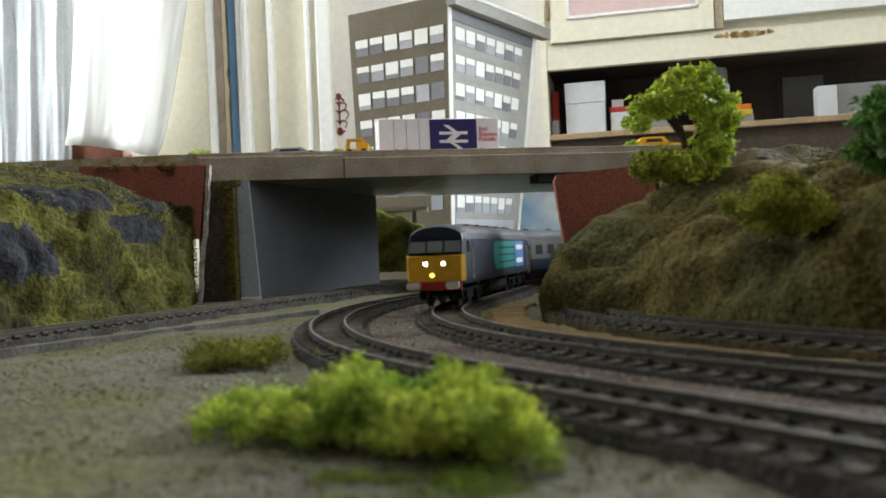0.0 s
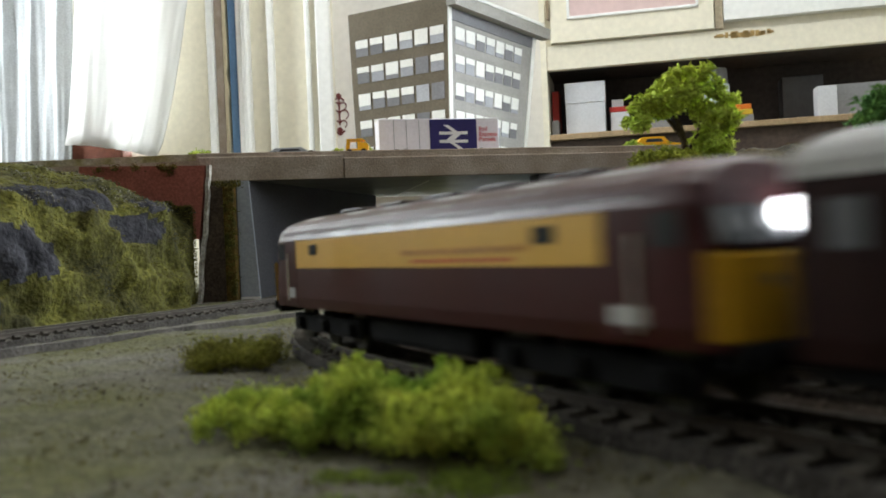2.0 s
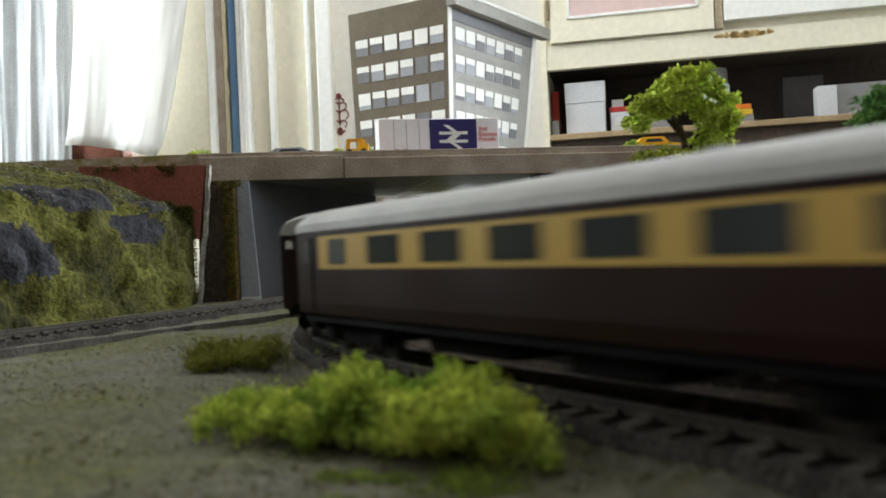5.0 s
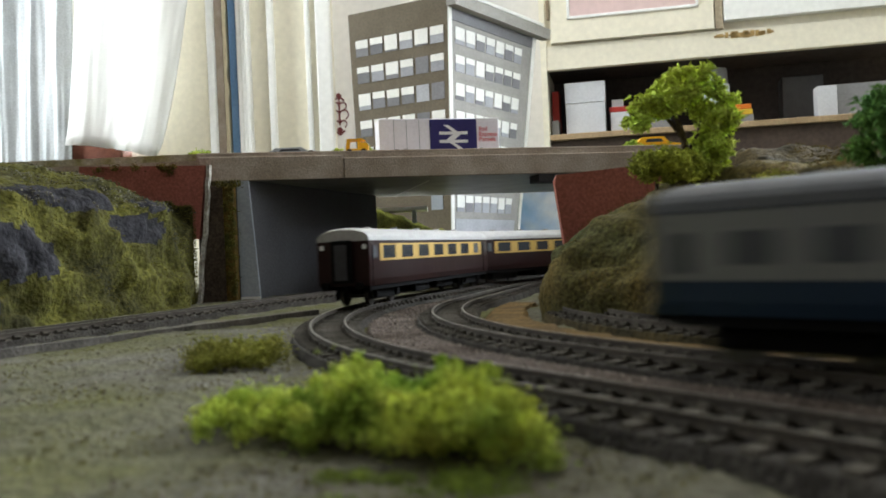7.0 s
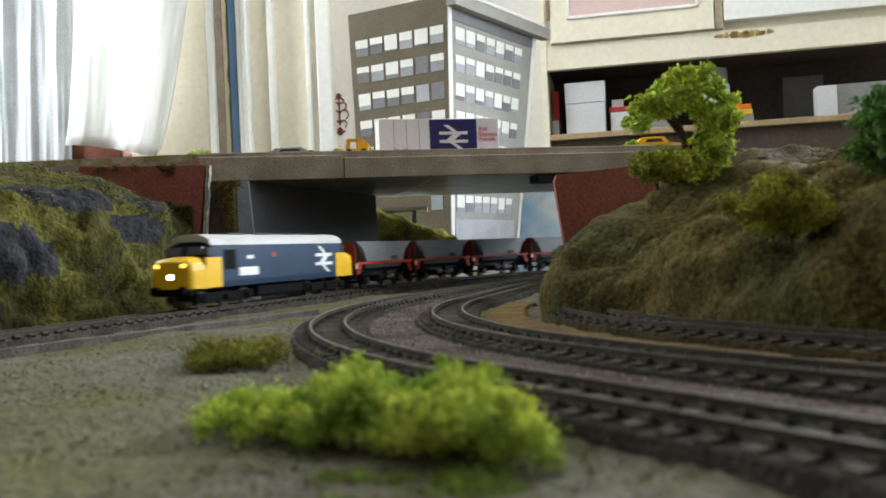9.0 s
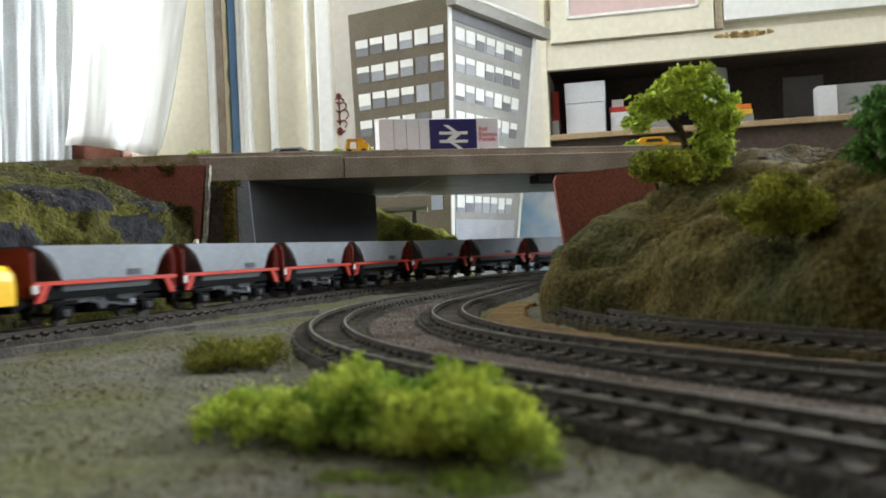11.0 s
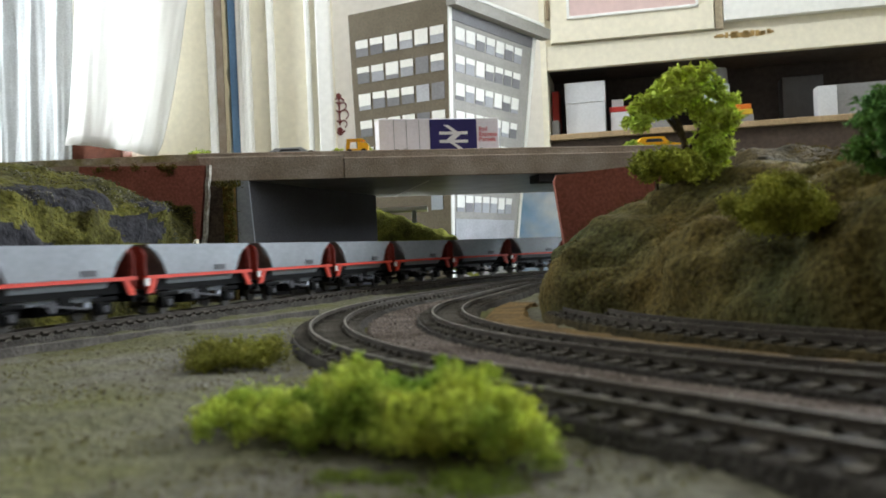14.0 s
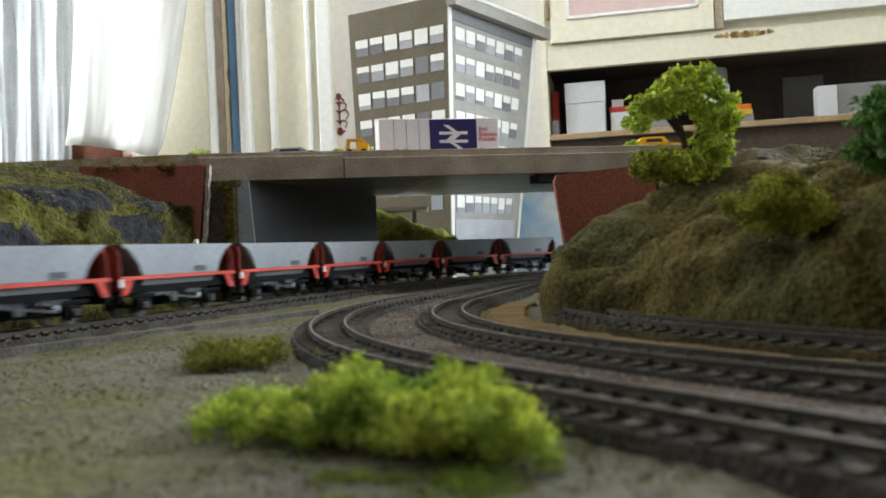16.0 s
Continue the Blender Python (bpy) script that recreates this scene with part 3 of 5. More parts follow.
def loco_47(livery):
    dark, roofm, label = {"blue": (DEEPBLUE, ROOFDARK, "dark blue model diesel locomotive with yellow nose and lit headlights"),
                          "maroon": (MAROON, MAROON, "maroon and cream model diesel locomotive with yellow nose")}[livery]
    c = tagged(holder("diesel_locomotive"), label, "locomotive")
    half, L = 17.3, 121

    def rake(e):
        return lambda z: -e * (max(0, z - 31) * 0.36)

    secs = []
    for e in (-1, 1):
        ring = [(e * L, 0.90), (e * (L - 3), 0.97), (e * (L - 10), 1.0)]
        rs = [body_ring(x, half * k, 13.5, 41.5, 51.2 - (1.5 if k < 0.95 else 0), rake(e) if i < 2 else (rake(e) if i == 2 else None)) for i, (x, k) in enumerate(ring)]
        secs += rs if e < 0 else rs[::-1]
    part("body", loft(secs), dark, c)
    roof = []
    for x, k in ((-L + 14, 0.9), (-L + 18, 1), (L - 18, 1), (L - 14, 0.9)):
        pts = [(-half * 0.985, 41.8)] + [(half * math.cos(math.pi * (1 - i / 12)) * 0.995, 41.8 + 9.9 * k * math.sin(math.pi * (1 - i / 12)) ** 0.8) for i in range(1, 12)] + [(half * 0.985, 41.8)]
        roof.append([(x * MM, y * MM, z * MM) for y, z in pts])
    part("roof", loft(roof), roofm, c)
    if livery == "maroon":
        for x in (-92, -62, -20, 14, 44, 84):
            for side in (-1, 1):
                panel = [[((x + d) * MM, side * yy * MM, zz * MM) for yy, zz in ((16.9, 43.4), (15.0, 47.4), (10.5, 50.3), (10.2, 49.4), (14.4, 46.4), (16.2, 43.2))] for d in (-9, 9)]
                part("roof_panel", loft(panel), ROOFWHITE, c, "pale grey roof panel")
    for x in (-70, -38, -6, 26, 58):
        part("roof_grille", box((x - 9) * MM, (x + 9) * MM, -8 * MM, 8 * MM, 50.8 * MM, 52.2 * MM, bevel=0.0004), ROOFDARK if livery == "blue" else UMBER, c)
    for e in (-1, 1):
        zt = 32.2
        nose = loft([[(e * (L + 0.5) * MM, y * MM, z * MM) for y, z in ((-15.3, 15.5), (15.3, 15.5), (15.6, zt - 1), (-15.6, zt - 1))],
                     [(e * (L - 3.2) * MM, y * MM, z * MM) for y, z in ((-17.2, 15.5), (17.2, 15.5), (17.5, zt), (-17.5, zt))]])
        part("nose_panel", nose, SHADEDYELLOW, c, "yellow warning panel")
        for y in (-10.2, 0, 10.2):
            w = 4.6
            fx = lambda z: e * (L + 0.5 - max(0, z - 31) * 0.36)
            bm = loft([[((fx(z) - e * d) * MM, yy * MM, z * MM) for yy, z in ((y - w, 33.6), (y + w, 33.6), (y + w, 40.6), (y - w, 40.6))] for d in (0, 2.5)])
            part("windscreen", bm, PALEGLASS, c)
        part("buffer_beam", box(*sorted((e * (L - 2) * MM, e * (L + 0.8) * MM)), -15.4 * MM, 15.4 * MM, 10.2 * MM, 15.4 * MM, bevel=0.0005), BUFFERRED if livery == "blue" else BLACK, c, "red buffer beam" if livery == "blue" else "")
        for s in (-1, 1):
            bf = part("buffer", cyl((e * L * MM, s * 11.4 * MM, 13.4 * MM), (e * (L + 4.6) * MM, s * 11.4 * MM, 13.4 * MM), 1.5 * MM), BLACK, c)
            part("buffer_head", box(*sorted((e * (L + 4.6) * MM, e * (L + 5.8) * MM)), (s * 11.4 - 4.0) * MM, (s * 11.4 + 4.0) * MM, 11.0 * MM, 15.6 * MM, bevel=0.0014), BUFFERPALE if livery == "blue" else BLACK, bf)
        lit = livery == "blue" and e > 0
        for y, z, m in ((-5.2, 26.6, LAMPWHITE), (5.2, 26.6, LAMPWHITE), (-1.6, 19.4, LAMPWARM)):
            part("headlight", cyl((e * (L + 0.2) * MM, y * MM, z * MM), (e * (L + 0.62) * MM, y * MM, z * MM), 1.3 * MM, n=16), m if lit else PALEGLASS, c, "lit headlight" if lit else "")
        bogie(e * 76, c, (-26, 0, 26), 7.0, 66)
        for side in (-1, 1):
            part("cab_window", side_panel(*sorted((e * 105, e * 112)), 33.4, 40.2, half, side, 0.2), GLASS, c)
            part("cab_door", side_panel(*sorted((e * 92, e * 99)), 15, 41, half, side, 0.12), dark, c)
            part("handrail", cyl((e * 100.5 * MM, side * 17.8 * MM, 16 * MM), (e * 100.5 * MM, side * 17.8 * MM, 36 * MM), 0.35 * MM, n=6), BUFFERPALE, c)
    for side in (-1, 1):
        if livery == "maroon":
            part("cream_band", side_panel(-91, 91, 29.8, 41.2, half, side, 0.2), CREAM, c, "deep cream side band")
            for e in (-1, 1):
                part("side_vent", side_panel(e * 72 - 4, e * 72 + 4, 35.0, 39.2, half, side, 0.4), GLASS, c)
                part("number_plate", side_panel(e * 98 - 4.5, e * 98 + 4.5, 17.5, 21.5, half, side, 0.3), ROOFWHITE, c)
            part("lettering_bar", side_panel(-60, -8, 31.2, 31.9, half, side, 0.35), HOPPERRED, c)
            part("lettering_bar", side_panel(-66, -2, 33.4, 35.0, half, side, 0.35), mat("gold_lettering", (0.42, 0.20, 0.03), 0.5), c)
        else:
            f = 1
            part("sky_panel", side_panel(-84, -46, 19, 40, half, side, 0.2), SKYBLUE, c, "light blue side panel")
            part("lettering_bar", side_panel(-79, -51, 33, 37, half, side, 0.4), MARKWHITE, c)
            part("lettering_bar", side_panel(-79, -51, 22, 26, half, side, 0.4), MARKWHITE, c)
            for i in range(4):
                part("teal_stripe", side_panel(-45, 22, 19.5 + 5.4 * i, 23.6 + 5.4 * i, half, side, 0.2), TEAL, c, "teal side stripe")
            part("emblem", cyl((27 * MM, side * 17.1 * MM, 29.5 * MM), (27 * MM, side * 17.6 * MM, 29.5 * MM), 10.5 * MM, n=24), TEAL, c)
    if livery == "maroon":
        part("cab_lamp", cyl((-(L - 2.6) * MM, -3.2 * MM, 38.6 * MM), (-(L - 0.1) * MM, -3.2 * MM, 38.6 * MM), 3.5 * MM, n=20), CABLAMP, c, "bright white cab lamp")
    part("fuel_tank", box(-34 * MM, 34 * MM, -13 * MM, 13 * MM, 4 * MM, 13 * MM, bevel=0.002), BLACK, c)
    return c


def double_arrow(x, z, w, h, half, side, proud=0.35):
    """The railway's two-way arrow sign as plain bars, on a side wall."""
    y = side * (half + proud)
    bm = bmesh.new()
    t = h * 0.12
    for k in (-1, 1):
        add_box(bm, (x - w / 2) * MM, (x + w / 2) * MM, *sorted((y * MM, side * (half - 0.3) * MM)), (z + k * h * 0.17 - t / 2) * MM, (z + k * h * 0.17 + t / 2) * MM)
    for k, px in ((1, 1), (-1, -1)):
        a = [(x + px * side * w * 0.18, z + k * h * 0.5), (x - px * side * 0.20 * w, z + k * h * 0.17), (x - px * side * 0.20 * w + px * side * w * 0.15, z + k * h * 0.17), (x + px * side * w * 0.35, z + k * h * 0.5)]
        b = [(x - px * side * 0.20 * w, z + k * h * 0.17), (x + px * side * w * 0.16, z - k * h * 0.17), (x + px * side * w * 0.32, z - k * h * 0.17), (x - px * side * 0.03 * w, z + k * h * 0.17)]
        for q in (a, b):
            ring = [[(u * MM, yy * MM, v * MM) for u, v in q] for yy in (y + side * 0.02, side * (half - 0.3))]
            tmp = loft(ring)
            me = bpy.data.meshes.new("tmp")
            tmp.to_mesh(me)
            tmp.free()
            bm.from_mesh(me)
            bpy.data.meshes.remove(me)
    return bm


def loco_37():
    c = tagged(holder("diesel_locomotive"), "blue model diesel locomotive with yellow nose and pale roof", "locomotive")
    half, L = 17.0, 117
    body_x = L - 24
    secs = [body_ring(x, half, 14, 43.5, 49.5) for x in (-body_x, -body_x + 1, body_x - 1, body_x)]
    part("body", loft(secs), RAILBLUE, c)
    roof = []
    for x in (-body_x - 2, body_x + 2):
        pts = [(-half - 0.1, 43.4)] + [(half * math.cos(math.pi * (1 - i / 12)), 43.4 + 8.2 * math.sin(math.pi * (1 - i / 12)) ** 0.8) for i in range(1, 12)] + [(half + 0.1, 43.4)]
        roof.append([(x * MM, y * MM, z * MM) for y, z in pts])
    part("roof", loft(roof), ROOFWHITE, c, "pale grey roof")
    for x in (-60, -25, 15, 50):
        part("roof_grille", box((x - 10) * MM, (x + 10) * MM, -7 * MM, 7 * MM, 51.2 * MM, 52.3 * MM, bevel=0.0004), ROOFGREY, c)
    for e in (-1, 1):
        ys = lambda x, k, zt: [(x * MM, y * MM, z * MM) for y, z in
                               [(-half * k, 14), (-half * k, zt - 9), (-half * k * 0.94, zt - 4), (-half * k * 0.75, zt - 1), (-half * k * 0.4, zt), (half * k * 0.4, zt), (half * k * 0.75, zt - 1), (half * k * 0.94, zt - 4), (half * k, zt - 9), (half * k, 14)]]
        nose = loft([ys(e * (L - 26), 1.0, 36.5), ys(e * (L - 12), 1.0, 36), ys(e * (L - 3), 0.97, 35), ys(e * (L - 0.5), 0.88, 33), ys(e * L, 0.78, 31.5)])
        part("nose", nose, YELLOW, c, "yellow bonnet nose", smooth=False)
        def arch(x, k, zs, rise, slant):
            pts = [(-half * k, 30)] + [(-half * k * math.cos(math.pi * i / 12), zs + rise * math.sin(math.pi * i / 12) ** 0.85) for i in range(13)] + [(half * k, 30)]
            return [(e * (x - slant * (z - 30)) * MM, y * MM, z * MM) for y, z in pts]

        cab = loft([arch(body_x - 1, 1.0, 43.4, 7.7, 0), arch(body_x + 3, 0.995, 42.0, 8.4, 0.12), arch(L - 14, 0.97, 39.0, 9.6, 0.54), arch(L - 13, 0.93, 37.5, 10, 0.56)])
        part("cab", cab, BLACK, c)
        for y in (-8.2, 8.2):
            bm = loft([[((e * (L - 14.4 - (z - 36) * 0.52) + e * d) * MM, yy * MM, z * MM) for yy, z in ((y - 6.3, 36.8), (y + 6.3, 36.8), (y + 5.6, 42.6), (y - 5.6, 42.6))] for d in (0.6, -2)])
            part("windscreen", bm, GLASS, c)
        for side in (-1, 1):
            part("cab_side", side_panel(*sorted((e * (body_x - 10), e * (L - 16))), 14.2, 35, half, side, 0.15), YELLOW, c, "yellow cab side")
            part("cab_window", side_panel(*sorted((e * (body_x - 1), e * (body_x + 6))), 36, 42, half * 0.99, side, 0.3), GLASS, c)
            part("buffer", cyl((e * (L - 2) * MM, side * 11.4 * MM, 13.4 * MM), (e * (L + 4) * MM, side * 11.4 * MM, 13.4 * MM), 3 * MM), BLACK, c)
        part("buffer_beam", box(*sorted((e * (L - 3) * MM, e * (L + 0.4) * MM)), -15 * MM, 15 * MM, 9.5 * MM, 14.5 * MM, bevel=0.0005), BLACK, c)
        lit = e > 0
        for y, z, r, m in ((-10.8, 30.0, 1.3, LAMPWARM), (10.8, 30.0, 1.3, LAMPWARM), (0, 22.6, 1.9, LAMPCOOL)):
            part("headlight", cyl((e * (L - 2.5) * MM, y * MM, z * MM), (e * (L + 0.2) * MM, y * MM, z * MM), r * MM, n=16), m if lit else PALEGLASS, c, "lit headlight" if lit else "")
        bogie(e * 72, c, (-26, 0, 26), 7.0, 66)
    for side in (-1, 1):
        part("arrow_sign", double_arrow(-62, 30, 28, 22, half, side), MARKWHITE, c, "white two-way arrow sign")
        part("number_plate", side_panel(38, 62, 21, 27, half, side, 0.3), MARKWHITE, c)
        part("name_plate", side_panel(44, 52, 33, 35.5, half, side, 0.3), MARKWHITE, c)
        part("side_grille", side_panel(66, 80, 26, 40, half, side, 0.25), BLACK, c)
        part("side_crest", side_panel(14, 18, 34, 37, half, side, 0.3), HOPPERRED, c)
    part("fuel_tank", box(-34 * MM, 34 * MM, -13 * MM, 13 * MM, 4 * MM, 13 * MM, bevel=0.002), BLACK, c)
    return c


def hopper_wagon():
    c = tagged(holder("hopper_wagon"), "grey model hopper wagon with red frame and ends", "wagon", group="hopper train wagons")
    w = 16.8
    zr = 44.5
    tub = loft([[(x * MM, y * MM, z * MM) for x, y in ((-a, -b), (a, -b), (a, b), (-a, b))] for a, b, z in ((30, 10, 12), (36, w - 1.5, 23), (37.5, w, 25.5), (40, w, 31), (43.5, w, 36.5), (48, w, 40.5), (53.5, w, 43), (55, w, zr), (53.8, w - 1.2, zr), (37, w - 2, 27))])
    part("hopper_tub", tub, HOPPERGREY, c)
    for s in (-1, 1):
        part("side_frame", box(-57 * MM, 57 * MM, *sorted((s * (w + 0.3) * MM, s * (w - 1.5) * MM)), 23.0 * MM, 25.2 * MM), HOPPERRED, c, "red side frame")
        part("sole_bar", box(-57 * MM, 57 * MM, *sorted((s * 13.5 * MM, s * 12 * MM)), 15.5 * MM, 22.4 * MM), BLACK, c)
        part("brake_lever", loft([[(x * MM, yy * MM, z * MM) for x, z in ((-20, 9.0), (-20, 7.6), (16, 12.2), (16, 13.4))] for yy in sorted((s * 14.4, s * 14.0))]), ROOFDARK, c)
        part("brake_wheel", cyl((6 * MM, s * 13.4 * MM, 11 * MM), (6 * MM, s * 14.6 * MM, 11 * MM), 3.4 * MM, n=14), ROOFDARK, c)
        part("v_hanger", loft([[(x * MM, yy * MM, z * MM) for x, z in ((-9, 15.8), (1, 15.8), (-3, 8), (-5, 8))] for yy in sorted((s * 13.2, s * 12.6))]), BLACK, c)
        for e in (-1, 1):
            part("spring", box((e * 33 - 10) * MM, (e * 33 + 10) * MM, *sorted((s * 14.2 * MM, s * 13.0 * MM)), 11.5 * MM, 14.2 * MM, bevel=0.0006), BLACK, c)
            part("axle_box", box((e * 33 - 2.2) * MM, (e * 33 + 2.2) * MM, *sorted((s * 15.2 * MM, s * 13.7 * MM)), 5.2 * MM, 9.2 * MM, bevel=0.0006), ROOFDARK, c)
        part("maker_plate", box(-24 * MM, -13 * MM, *sorted((s * (w - 2) * MM, s * (w + 0.5) * MM)), 26.4 * MM, 30 * MM), ROOFDARK, c)
        for e in (-1, 1):
            ex = e * 57
            strut = loft([[((ex - e * 1) * MM, yy, 14 * MM), ((ex - e * 6) * MM, yy, 14 * MM), ((ex - e * 12) * MM, yy, 25 * MM), ((ex - e * 7) * MM, yy, 25 * MM)] for yy in sorted((s * w * MM, s * (w - 1.6) * MM))])
            part("end_strut", strut, HOPPERRED, c)
            if e * s > 0:
                part("white_plate", box(*sorted(((ex - e * 2) * MM, (ex + e * 0.6) * MM)), *sorted((s * (w - 0.6) * MM, s * (w + 0.6) * MM)), 19 * MM, 23.6 * MM), MARKWHITE, c)
            part("axle_guard", box((e * 33 - 6) * MM, (e * 33 + 6) * MM, *sorted((s * 13.6 * MM, s * 11.5 * MM)), 4 * MM, 11 * MM, bevel=0.0006), BLACK, c)
            part("end_post", box(*sorted(((ex - e * 1) * MM, (ex - e * 3) * MM)), *sorted((s * 14 * MM, s * 11 * MM)), 17 * MM, 42 * MM), HOPPERDARK, c)
    for e in (-1, 1):
        part("end_sheet", loft([[(e * x * MM, y * MM, z * MM) for y, z in ((-w + 1, 17), (w - 1, 17), (w - 1, 38), (w - 5, 43.5), (-w + 5, 43.5), (-w + 1, 38))] for x in (55.6, 56.6)]), HOPPERDARK, c, "dark red brown end")
        part("headstock", box(*sorted((e * 55 * MM, e * 57.5 * MM)), -15 * MM, 15 * MM, 10 * MM, 16 * MM), BLACK, c)
        wheelset(e * 33, 6.2, c)
        for s in (-1, 1):
            part("buffer", cyl((e * 57 * MM, s * 11.4 * MM, 13.4 * MM), (e * 60.9 * MM, s * 11.4 * MM, 13.4 * MM), 2.2 * MM), BLACK, c)
    part("discharge_door", box(-14 * MM, 14 * MM, -11 * MM, 11 * MM, 6 * MM, 13 * MM, bevel=0.001), BLACK, c)
    part("brake_gear", box(-21 * MM, -18 * MM, 12 * MM, 14 * MM, 9 * MM, 12 * MM), PALEGREY, c)
    return c


# trains: way, direction along it, vehicles with length of body, gap and pivots
first_cream, first_grey, first_hopper = coach("cream"), coach("grey"), hopper_wagon()
loco_a, loco_b = loco_47("maroon"), loco_47("blue")


def lower_body(ob, floor=0.012, k=0.91):
    """Sets the body a little lower above its frame; bogies and wheels stay."""
    seen = set()
    for o in ob.children_recursive:
        if o.type == "MESH" and o.data.name not in seen:
            seen.add(o.data.name)
            for v in o.data.vertices:
                if v.co.z > floor:
                    v.co.z = floor + (v.co.z - floor) * k


for thing in (first_cream, first_grey, loco_a, loco_b):
    lower_body(thing, k=0.95 if thing is first_cream else 0.91)


def spare(ob):
    return copy_thing(ob, Matrix())


TRAIN_A = [(loco_a, 0.243, 0.168)] + [(o, 0.258, 0.202) for o in (first_cream, spare(first_cream), spare(first_cream))]
TRAIN_B = [(loco_b, 0.243, 0.168)] + [(o, 0.258, 0.202) for o in (first_grey, spare(first_grey), spare(first_grey), spare(first_grey))]
TRAIN_C = [(loco_37(), 0.236, 0.144)] + [(o, 0.114, 0.066) for o in [first_hopper] + [spare(first_hopper) for _ in range(13)]]
for ob, _, _ in TRAIN_A[1:]:
    tagged(ob, group="cream train coaches")
for ob, _, _ in TRAIN_B[1:]:
    tagged(ob, group="grey train coaches")

# seconds and metres along the way of each train's front
FRONT_A = [(0, 1.705), (1.0, 1.957), (1.2, 2.012), (1.5, 2.097), (1.8, 2.171), (2.0, 2.217), (2.2, 2.265), (2.6, 2.365), (3.1, 2.479), (3.6, 2.613), (4.2, 2.754), (6.3, 3.280), (6.6, 3.345), (7.0, 3.430), (7.4, 3.530), (7.8, 3.645), (8.2, 3.77), (8.8, 3.91), (9.8, 4.02), (10.8, 4.06), (16, 4.06)]
FRONT_B = [(0, 2.290), (0.3, 2.205), (0.6, 2.122), (0.9, 2.073), (1.0, 2.053), (1.1, 2.032), (2.5, 1.735), (4.2, 1.39), (6.3, 0.958), (6.5, 0.888), (6.6, 0.852), (6.8, 0.794), (7.0, 0.722), (7.2, 0.642), (7.7, 0.50), (8.3, 0.40), (9, 0.37), (16, 0.37)]
FRONT_C = [(0, 2.933), (3.5, 2.917), (5, 2.778), (6.3, 2.598), (7.4, 2.433), (8.0, 2.317), (8.5, 2.230), (9.0, 2.135), (9.2, 2.090), (11.5, 1.675), (12, 1.587), (12.5, 1.505), (13, 1.415), (13.5, 1.3275), (14, 1.237), (14.5, 1.1437), (15, 1.0484), (15.5, 0.949), (16, 0.848)]


def glide(knots, t):
    """A smooth monotone curve through the knots."""
    k = max(i for i in range(len(knots)) if knots[i][0] <= t or i == 0)
    k = min(k, len(knots) - 2)
    (t0, a), (t1, b) = knots[k], knots[k + 1]

    def slope(i):
        if i == 0 or i == len(knots) - 1:
            j = min(max(i, 1), len(knots) - 1)
            return (knots[j][1] - knots[j - 1][1]) / (knots[j][0] - knots[j - 1][0])
        d0 = (knots[i][1] - knots[i - 1][1]) / (knots[i][0] - knots[i - 1][0])
        d1 = (knots[i + 1][1] - knots[i][1]) / (knots[i + 1][0] - knots[i][0])
        return 0 if d0 * d1 <= 0 else 2 * d0 * d1 / (d0 + d1)

    h = t1 - t0
    u = (t - t0) / h
    return (1 + 2 * u) * (1 - u) ** 2 * a + u * (1 - u) ** 2 * h * slope(k) + u * u * (3 - 2 * u) * b + u * u * (u - 1) * h * slope(k + 1)


def run_train(train, way, knots, ahead, gap, name):
    """Key every vehicle: its two pivots stay on the way. ahead: +1 where s grows in the sense of travel."""
    back = 0.0
    for ob, length, pivots in train:
        rows = []
        for i in range(161):
            t = i / 10
            mid = glide(knots, t) - ahead * (back + length / 2)
            x0, y0, _ = on(way, mid + ahead * pivots / 2)
            x1, y1, _ = on(way, mid - ahead * pivots / 2)
            rows.append((t, pose((x0 + x1) / 2, (y0 + y1) / 2, 0.006, 0, 0, math.degrees(math.atan2(y0 - y1, x0 - x1)))))
        walk(ob, rows)
        back += length + gap


def motions():
    run_train(TRAIN_A, WAY_A, FRONT_A, 1, 0.010, "cream")
    run_train(TRAIN_B, WAY_B, FRONT_B, -1, 0.010, "grey")
    run_train(TRAIN_C, WAY_C, FRONT_C, -1, 0.0083, "hopper")


# ---- the office block behind the bridge ----
# Brown and grey print; their difference in brightness also holds shade and light.
CARDBROWN = mat("printed_brown_card_shaded_side", (0.145, 0.120, 0.082), 0.7, 0, 0.12, 30, 300)
CARDGREY = mat("printed_grey_card_lit_side", (0.34, 0.33, 0.30), 0.7, 0, 0.1, 30, 300)
CARDDARK = mat("printed_window_and_eaves_shade", (0.19, 0.19, 0.20), 0.5, 0, 0.1, 30, 300, rand=0.2)
CARDMID = mat("printed_grey_window", (0.36, 0.37, 0.40), 0.5, 0, 0.1, 30, 300, rand=0.15)
BLIND = mat("printed_white_blind", (0.80, 0.80, 0.76), 0.6, 0, 0.04, 30, 300)
SIGNBLUE = mat("sign_dark_blue", (0.035, 0.03, 0.13), 0.4, 0, 0.05, 30, 300)
SIGNWHITE = mat("sign_white", (0.80, 0.78, 0.84), 0.4, 0, 0.05, 30, 300)
SIGNRED = mat("sign_red_letters", (0.65, 0.08, 0.10), 0.5, 0, 0.05, 30, 300)
CARYELLOW = mat("toy_yellow", (0.85, 0.45, 0.02), 0.4, 0, 0.05, 30, 300)


